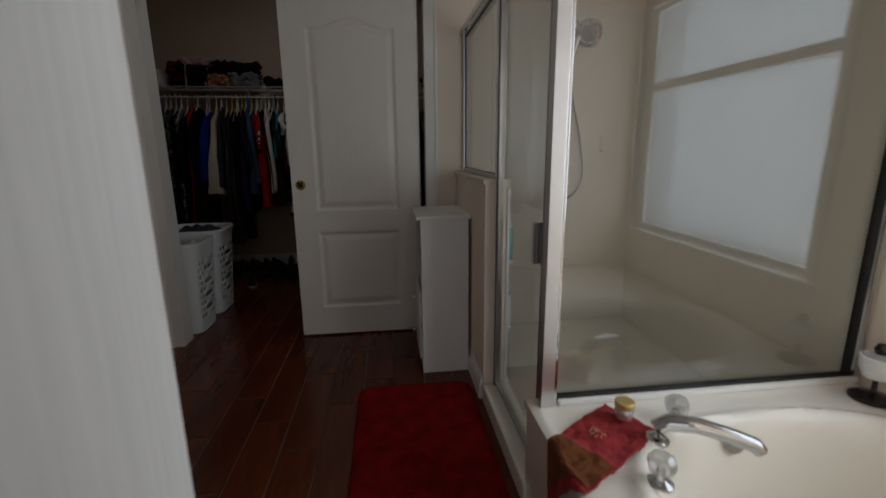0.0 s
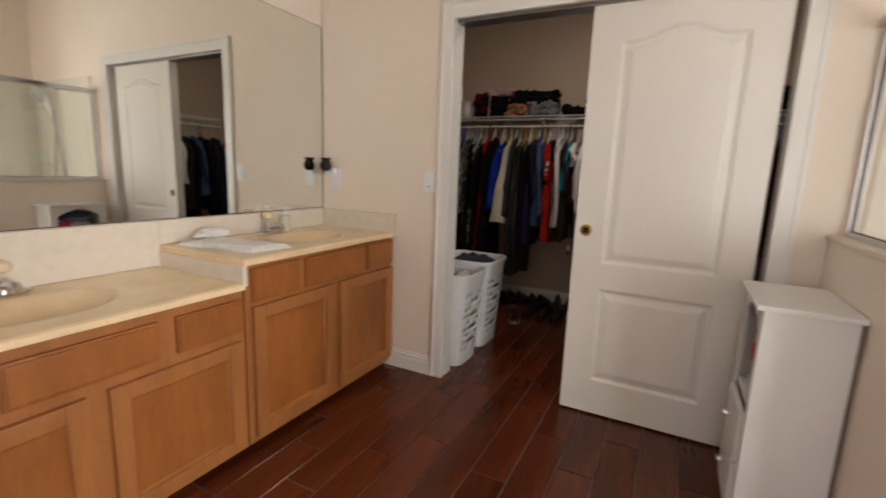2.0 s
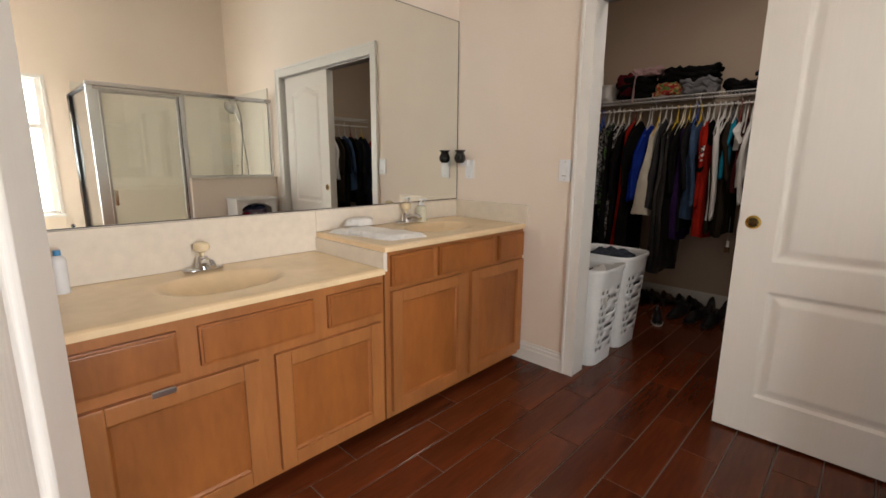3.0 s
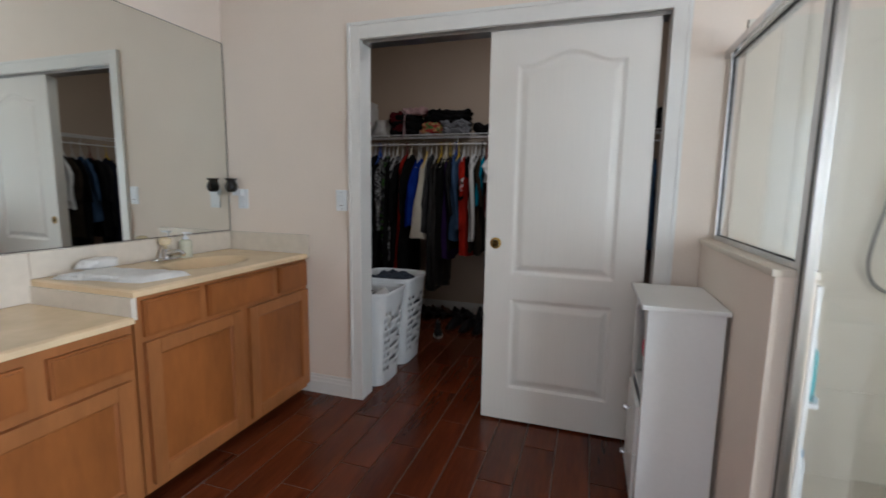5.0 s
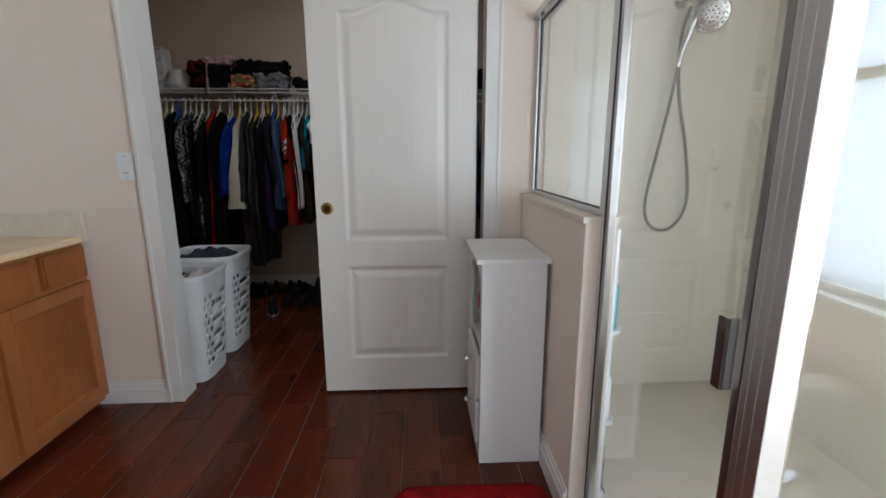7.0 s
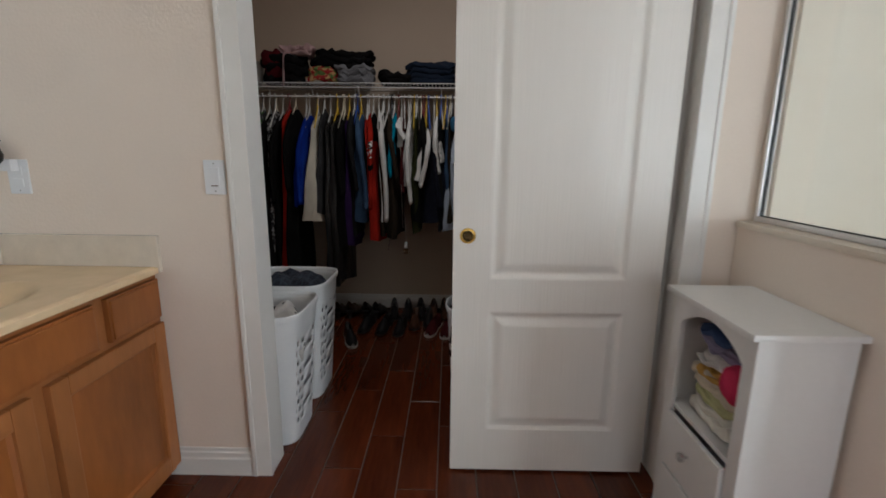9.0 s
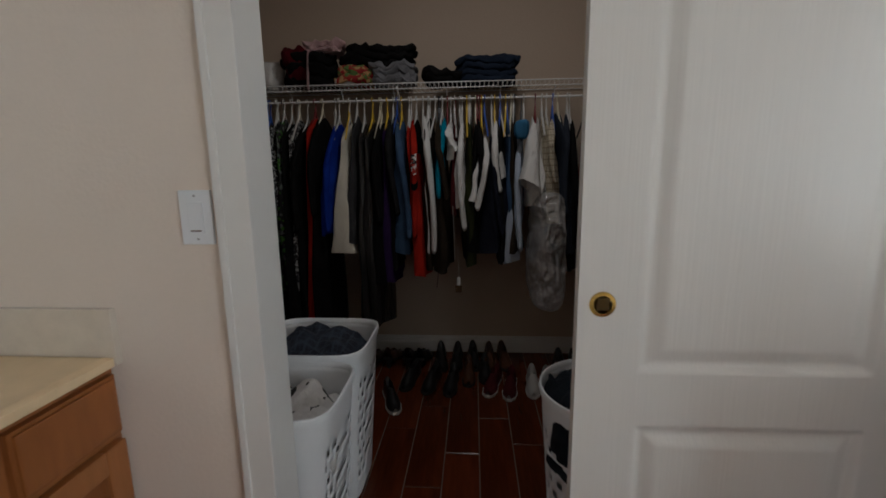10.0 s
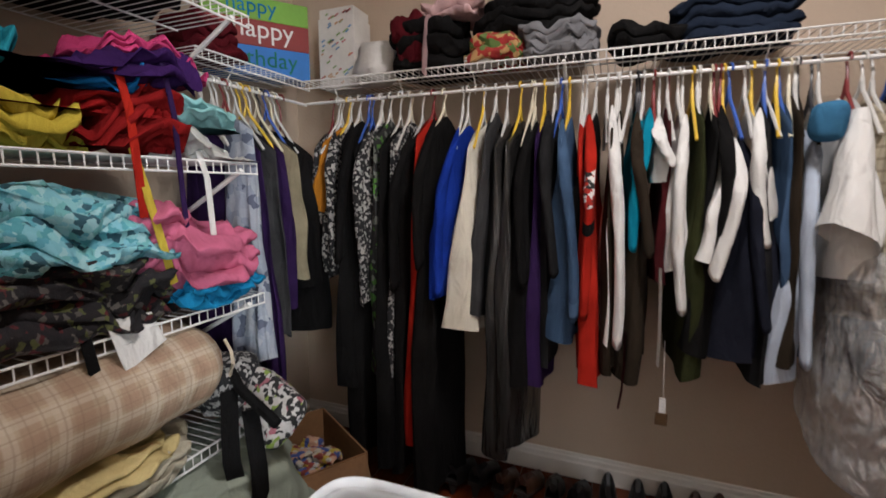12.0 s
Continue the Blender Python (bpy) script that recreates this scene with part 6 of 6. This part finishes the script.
SAGE = F("sage", (0.33, 0.37, 0.3), vary=0.08)
sb = tagged(new("duvet_bag"), "pale sage green duvet stuffed under the lowest linen shelf", "duvet")
for c, h, sd in (((-1.52, 3.98, 0.2), (0.32, 0.2, 0.2), 33), ((-1.5, 3.93, 0.43), (0.27, 0.2, 0.12), 35)):
    bm = bmesh.new()
    lump(bm, c, h, 3.2, 0.22, 6, sd, 64, 30)
    part("fold", bm, SAGE, sb, "", "soft")
bm = bmesh.new()
lump(bm, (-1.55, 3.55, 0.2), (0.3, 0.24, 0.2), 3.2, 0.2, 6, 31, 64, 30)
tagged(obj("pillow", bm, F("pale_green", (0.42, 0.46, 0.4)), None, "", "soft"), "pale green pillow on the closet floor", "pillow")
bm = bmesh.new()
lump(bm, (-1.46, 4.0, 0.72), (0.1, 0.1, 0.075), 2.6, 0.35, 10, 44, 40, 20)
tagged(obj("printed_scarf", bm, BW, None, "", "soft"), "black and white printed scarf bunched beside the quilt", "scarf")
# cardboard box with odds and ends
CARD = mat("brown_card", (0.22, 0.11, 0.045), 0.8, vary=0.15, fine=60, bump=0.1)
cb = tagged(new("cardboard_box"), "open brown cardboard box full of odds and ends", "cardboard box")
bxm = Matrix.Translation((-1.43, 4.3, 0)) @ Matrix.Rotation(radians(-32), 4, "Z")
for d in ((-0.2, 0.2, -0.15, -0.144, 0, 0.38), (-0.2, 0.2, 0.144, 0.15, 0, 0.38), (-0.2, -0.194, -0.144, 0.144, 0, 0.38), (0.194, 0.2, -0.144, 0.144, 0, 0.38), (-0.194, 0.194, -0.144, 0.144, 0.0, 0.008)):
    bm = boxes(d)
    bm.transform(bxm)
    part("panel", bm, CARD, cb)
bm = boxes((0.0, 0.1, -0.14, 0.14, 0.0, 0.005))
bm.transform(bxm @ Matrix.Translation((0.2, 0, 0.375)) @ Matrix.Rotation(radians(62), 4, "Y"))
part("flap", bm, CARD, cb, "open flap")
ODD = printed("odds", [(0.2, 0.04, 0.03), (0.5, 0.45, 0.35), (0.05, 0.08, 0.25), (0.45, 0.35, 0.05), (0.5, 0.3, 0.2), (0.4, 0.4, 0.38)], 0.02)
for k in range(40):
    bm = bmesh.new()
    lump(bm, (-1.43 + rr.uniform(-0.11, 0.11), 4.3 + rr.uniform(-0.08, 0.08), 0.3 + rr.uniform(0, 0.05)), (rr.uniform(0.01, 0.045), rr.uniform(0.01, 0.03), rr.uniform(0.006, 0.018)), 5.0, 0.4, 30, 50 + k, 16, 8)
    tagged(obj("small_toy", bm, ODD, None, "", True), "small colourful odds and ends in the box", "small item", "things in the cardboard box")


def basket(name, label, cx, cy, wx, wy, h, power, fill, fill_label, fill_h, seed):
    """Tapered plastic laundry basket: walls with rows of slots, rolled rim, contents."""
    b = thing(name, label, "laundry basket", "laundry baskets", at=(cx, cy, 0))
    n, rows = 96, 26

    def section(u, s):
        th = 2 * math.pi * u
        c, q = math.cos(th), math.sin(th)
        e = 2 / power
        return (cx + wx / 2 * s * math.copysign(abs(c) ** e, c), cy + wy / 2 * s * math.copysign(abs(q) ** e, q))

    bm = bmesh.new()
    g = []
    for i in range(n):
        col_ = []
        for j in range(rows + 1):
            v = j / rows
            x, y = section(i / n, 0.78 + 0.2 * v)
            col_.append(bm.verts.new((x, y, 0.003 + v * (h - 0.01))))
        g.append(col_)
    for i in range(n):
        for j in range(rows):
            slot = 4 <= j < rows - 4 and (i + (2 if (j // 2) % 2 else 0)) % 4 in (1, 2) and j % 2 == 0 and (abs((i + n // 2) % n - n // 2) < 9 or abs(i - n // 2) < 9)
            if not slot:
                bm.faces.new((g[i][j], g[(i + 1) % n][j], g[(i + 1) % n][j + 1], g[i][j + 1]))
    bm.faces.new([c_[0] for c_ in g])
    o = part("wall", bm, PLASTIC, b, "white slotted wall", True)
    m = o.modifiers.new("thick", "SOLIDIFY")
    m.thickness, m.offset = 0.004, -1
    bm = bmesh.new()
    prof = [(0.955, -0.012), (1.0, -0.02), (1.015, -0.008), (1.005, 0.006), (0.985, 0.008), (0.96, 0.0)]
    rings = []
    for s, dz in prof:
        rings.append([bm.verts.new((*section(i / n, s), h + dz)) for i in range(n)])
    for k in range(len(rings)):
        a_, c_ = rings[k], rings[(k + 1) % len(rings)]
        for i in range(n):
            bm.faces.new((a_[i], a_[(i + 1) % n], c_[(i + 1) % n], c_[i]))
    part("rim", bm, PLASTIC, b, "rolled white rim", True)
    bm = bmesh.new()
    lump(bm, (cx, cy, fill_h - 0.1), (wx * 0.44, wy * 0.44, 0.13), 3.0, 0.16, 9, seed, 64, 30)
    for v in bm.verts:
        if v.co.z > fill_h - 0.12:
            v.co.z += 0.085 * abs(noise.noise((v.co.x * 9, v.co.y * 9, seed))) + 0.03 * abs(noise.noise((v.co.x * 21, v.co.y * 21, seed))) - 0.015
    tagged(obj("laundry", bm, fill, None, "", "soft"), fill_label, "laundry", "laundry in the baskets")
    return b


WHITEPRINT = printed("white_dots", [(0.6, 0.58, 0.56), (0.62, 0.6, 0.58), (0.65, 0.63, 0.6), (0.03, 0.03, 0.03), (0.6, 0.58, 0.56)], 0.03)
basket("laundry_basket", "tall white slotted laundry basket full of dark clothes", -0.785, 3.70, 0.44, 0.40, 0.62, 5, plaid("dark_check_laundry", (0.014, 0.018, 0.03), (0.05, 0.065, 0.09), (0.03, 0.04, 0.06), 0.06), "dark navy laundry heaped in the basket", 0.575, 7)
basket("laundry_basket", "tall white slotted laundry basket of pale printed laundry behind the jamb", -0.775, 3.315, 0.42, 0.38, 0.60, 5, WHITEPRINT, "white dotted laundry in the basket", 0.5, 8)
basket("laundry_basket", "round white laundry basket with dark clothes behind the door", 0.245, 3.36, 0.42, 0.42, 0.60, 2, F("dark_laundry2", (0.02, 0.024, 0.03)), "dark laundry in the round basket", 0.57, 9)


def shoe(name, label, x, y, turn, length, colour_mat, sole_mat, heel=0.0, tall=0.07, tip=0.0):
    """Shoe pointing along local +y: shaped upper with an opening, and a sole."""
    s = thing(name, label, "shoe", "shoes on the closet floor", at=(x, y, 0))
    m = Matrix.Translation((x, y, 0)) @ Matrix.Rotation(radians(turn), 4, "Z") @ Matrix.Rotation(radians(tip), 4, "X")
    ws = [(0.0, 0.028), (0.15, 0.034), (0.4, 0.03), (0.7, 0.042), (0.9, 0.034), (1.0, 0.012)]

    def width(v):
        for (a, wa), (b_, wb) in zip(ws, ws[1:]):
            if v <= b_:
                return wa + (wb - wa) * (v - a) / (b_ - a)
        return 0.01

    def lift(v):
        return heel * max(0, 1 - v / 0.7) ** 1.3

    bm = bmesh.new()
    rings = []
    for i in range(11):
        v = i / 10
        w, z = width(v), lift(v)
        rings.append([bm.verts.new(m @ Vector((sx * w, (v - 0.5) * length, z + zz))) for sx, zz in ((-1, 0.003), (1, 0.003), (1.04, 0.018), (-1.04, 0.018))])
    for a, b_ in zip(rings, rings[1:]):
        for k in range(4):
            bm.faces.new((a[k], a[(k + 1) % 4], b_[(k + 1) % 4], b_[k]))
    bm.faces.new(rings[0])
    bm.faces.new(rings[-1])
    if heel > 0.02:
        tmp = [m @ Vector((0, -0.44 * length, 0.0)), m @ Vector((0, -0.42 * length, heel * 0.9))]
        tube(bm, tmp, [0.01, 0.022], 8)
    part("sole", bm, sole_mat, s)
    bm = bmesh.new()
    rings = []
    for i in range(13):
        v = i / 12
        w, z = width(v) * 0.98, lift(v) + 0.018
        top = tall * (1.0 if v < 0.45 else max(0.35, 1 - (v - 0.45) * 1.5))
        if v > 0.9:
            top *= 0.75
        ring = []
        for k in range(9):
            a = math.pi * k / 8
            openw = 0.55 if 0.05 < v < 0.5 else 0.0
            cx_ = -math.cos(a)
            zz = math.sin(a) ** 0.7 * top
            if openw and abs(cx_) < 0.6:
                zz *= 0.35
            ring.append(bm.verts.new(m @ Vector((cx_ * w * (1 - 0.25 * math.sin(a)), (v - 0.5) * length * 0.97, z + zz))))
        rings.append(ring)
    for a, b_ in zip(rings, rings[1:]):
        for k in range(8):
            bm.faces.new((a[k], a[k + 1], b_[k + 1], b_[k]))
    part("upper", bm, colour_mat, s, "", True)
    return s


LEB, LBR, SNE = mat("black_leather", (0.012, 0.011, 0.011), 0.35, vary=0.2, fine=120, bump=0.1), mat("brown_leather", (0.07, 0.028, 0.014), 0.35, vary=0.2, fine=120, bump=0.1), mat("grey_mesh", (0.42, 0.4, 0.37), 0.8, vary=0.15, fine=200, bump=0.4)
SOLE_D, SOLE_W = mat("dark_sole", (0.02, 0.018, 0.016), 0.7), mat("white_sole", (0.6, 0.58, 0.54), 0.6)
SHOES = [(-1.0, 4.82, LEB, 0.05, "black leather pump"), (-0.9, 4.84, LEB, 0.05, "black leather pump"), (-0.8, 4.82, LBR, 0.06, "dark brown heeled pump"), (-0.7, 4.84, LBR, 0.06, "dark brown heeled pump"), (-0.6, 4.84, LEB, 0.06, "black heeled pump"), (-0.5, 4.84, LEB, 0.06, "black heeled pump"), (-0.38, 4.8, LEB, 0.03, "black sandal"), (-0.28, 4.8, LEB, 0.03, "black sandal"), (-0.17, 4.82, LEB, 0.03, "black flat shoe"), (-0.07, 4.8, LBR, 0.03, "brown flat shoe"), (0.03, 4.82, LBR, 0.03, "brown flat shoe"), (0.38, 4.78, LEB, 0.0, "black sneaker"), (0.48, 4.78, LEB, 0.0, "black sneaker"), (0.6, 4.8, LEB, 0.0, "black loafer"), (0.7, 4.8, LEB, 0.0, "black loafer"), (0.85, 4.78, LBR, 0.0, "brown loafer"), (0.95, 4.78, LBR, 0.0, "brown loafer"), (1.1, 4.78, LEB, 0.0, "black shoe"), (1.2, 4.78, LEB, 0.0, "black shoe")]
for i, (x, y, lm, hl, wd) in enumerate(SHOES):
    shoe("shoe", wd + " standing by the closet baseboard", x, y, rr.uniform(-9, 9) + (180 if hl < 0.04 else 0), 0.25, lm, SOLE_D, hl)
for x, y, lm, sm, wd, tn in ((-0.06, 4.5, MAR, SOLE_W, "dark red sneaker with a white sole", 165), (0.04, 4.47, MAR, SOLE_W, "dark red sneaker with a white sole", 172), (0.17, 4.5, SNE, SOLE_W, "grey sneaker with a white sole", 176), (0.27, 4.48, SNE, SOLE_W, "grey sneaker with a white sole", 184), (0.4, 4.46, mat("teal_mesh", (0.03, 0.12, 0.14), 0.8), SOLE_W, "dark teal sneaker", 180), (0.52, 4.44, SNE, SOLE_W, "grey running shoe", 188), (-0.42, 4.52, LEB, SOLE_D, "black shoe", 170), (-0.3, 4.5, LEB, SOLE_D, "black shoe", 175), (-0.62, 4.3, LEB, SOLE_W, "dark sneaker with a pale sole", 200), (-0.55, 4.55, LEB, SOLE_D, "black shoe", 170), (0.64, 4.4, LEB, SOLE_W, "dark sneaker with a pale sole", 190), (-0.2, 4.62, LBR, SOLE_D, "dark brown shoe", 180), (-0.1, 4.66, LEB, SOLE_D, "black shoe", 180)):
    shoe("shoe", wd + " on the closet floor", x, y, tn, 0.27, lm, sm, 0.0, 0.08)

# ---- floor tiles: wood-look planks laid along y ----
floor = tagged(new("floor"), "dark reddish-brown wood-look plank tiles with grey grout", "floor", "", "structure")
PW, PL, GAP = 0.155, 0.62, 0.005
cache = {}


def plank(x0, x1, y0, y1):
    key = (round(x1 - x0, 4), round(y1 - y0, 4))
    if key not in cache:
        bm = bmesh.new()
        w, l = key
        b = 0.0025
        lo = [bm.verts.new(p) for p in ((0, 0, -0.006), (w, 0, -0.006), (w, l, -0.006), (0, l, -0.006))]
        md = [bm.verts.new(p) for p in ((0, 0, -0.0015), (w, 0, -0.0015), (w, l, -0.0015), (0, l, -0.0015))]
        hi = [bm.verts.new(p) for p in ((b, b, 0), (w - b, b, 0), (w - b, l - b, 0), (b, l - b, 0))]
        bm.faces.new(hi)
        for i in range(4):
            j = (i + 1) % 4
            bm.faces.new((lo[i], lo[j], md[j], md[i]))
            bm.faces.new((md[i], md[j], hi[j], hi[i]))
        me = bpy.data.meshes.new("tile")
        bm.to_mesh(me)
        bm.free()
        me.materials.append(PLANK)
        cache[key] = me
    ob = new("tile", cache[key])
    ob.location = (x0, y0, 0)
    ob.parent = floor


col = 0
x = -1.54 - 3 * PW
OFFS = (0.0, 0.41, 0.2, 0.52, 0.11, 0.33)
while x < 1.6:
    lo_y, hi_y = (0.45, 5.02)
    if x + PW < -1.6:
        lo_y = 3.19
    if x > 1.04:
        lo_y = 3.19
    y = 0.45 - PL + OFFS[col % 6]
    while y < hi_y:
        a, b = max(y, lo_y), min(y + PL, hi_y)
        if b - a > 0.02:
            plank(x + GAP / 2, x + PW - GAP / 2, a + GAP / 2, b - GAP / 2)
        y += PL
    x += PW
    col += 1
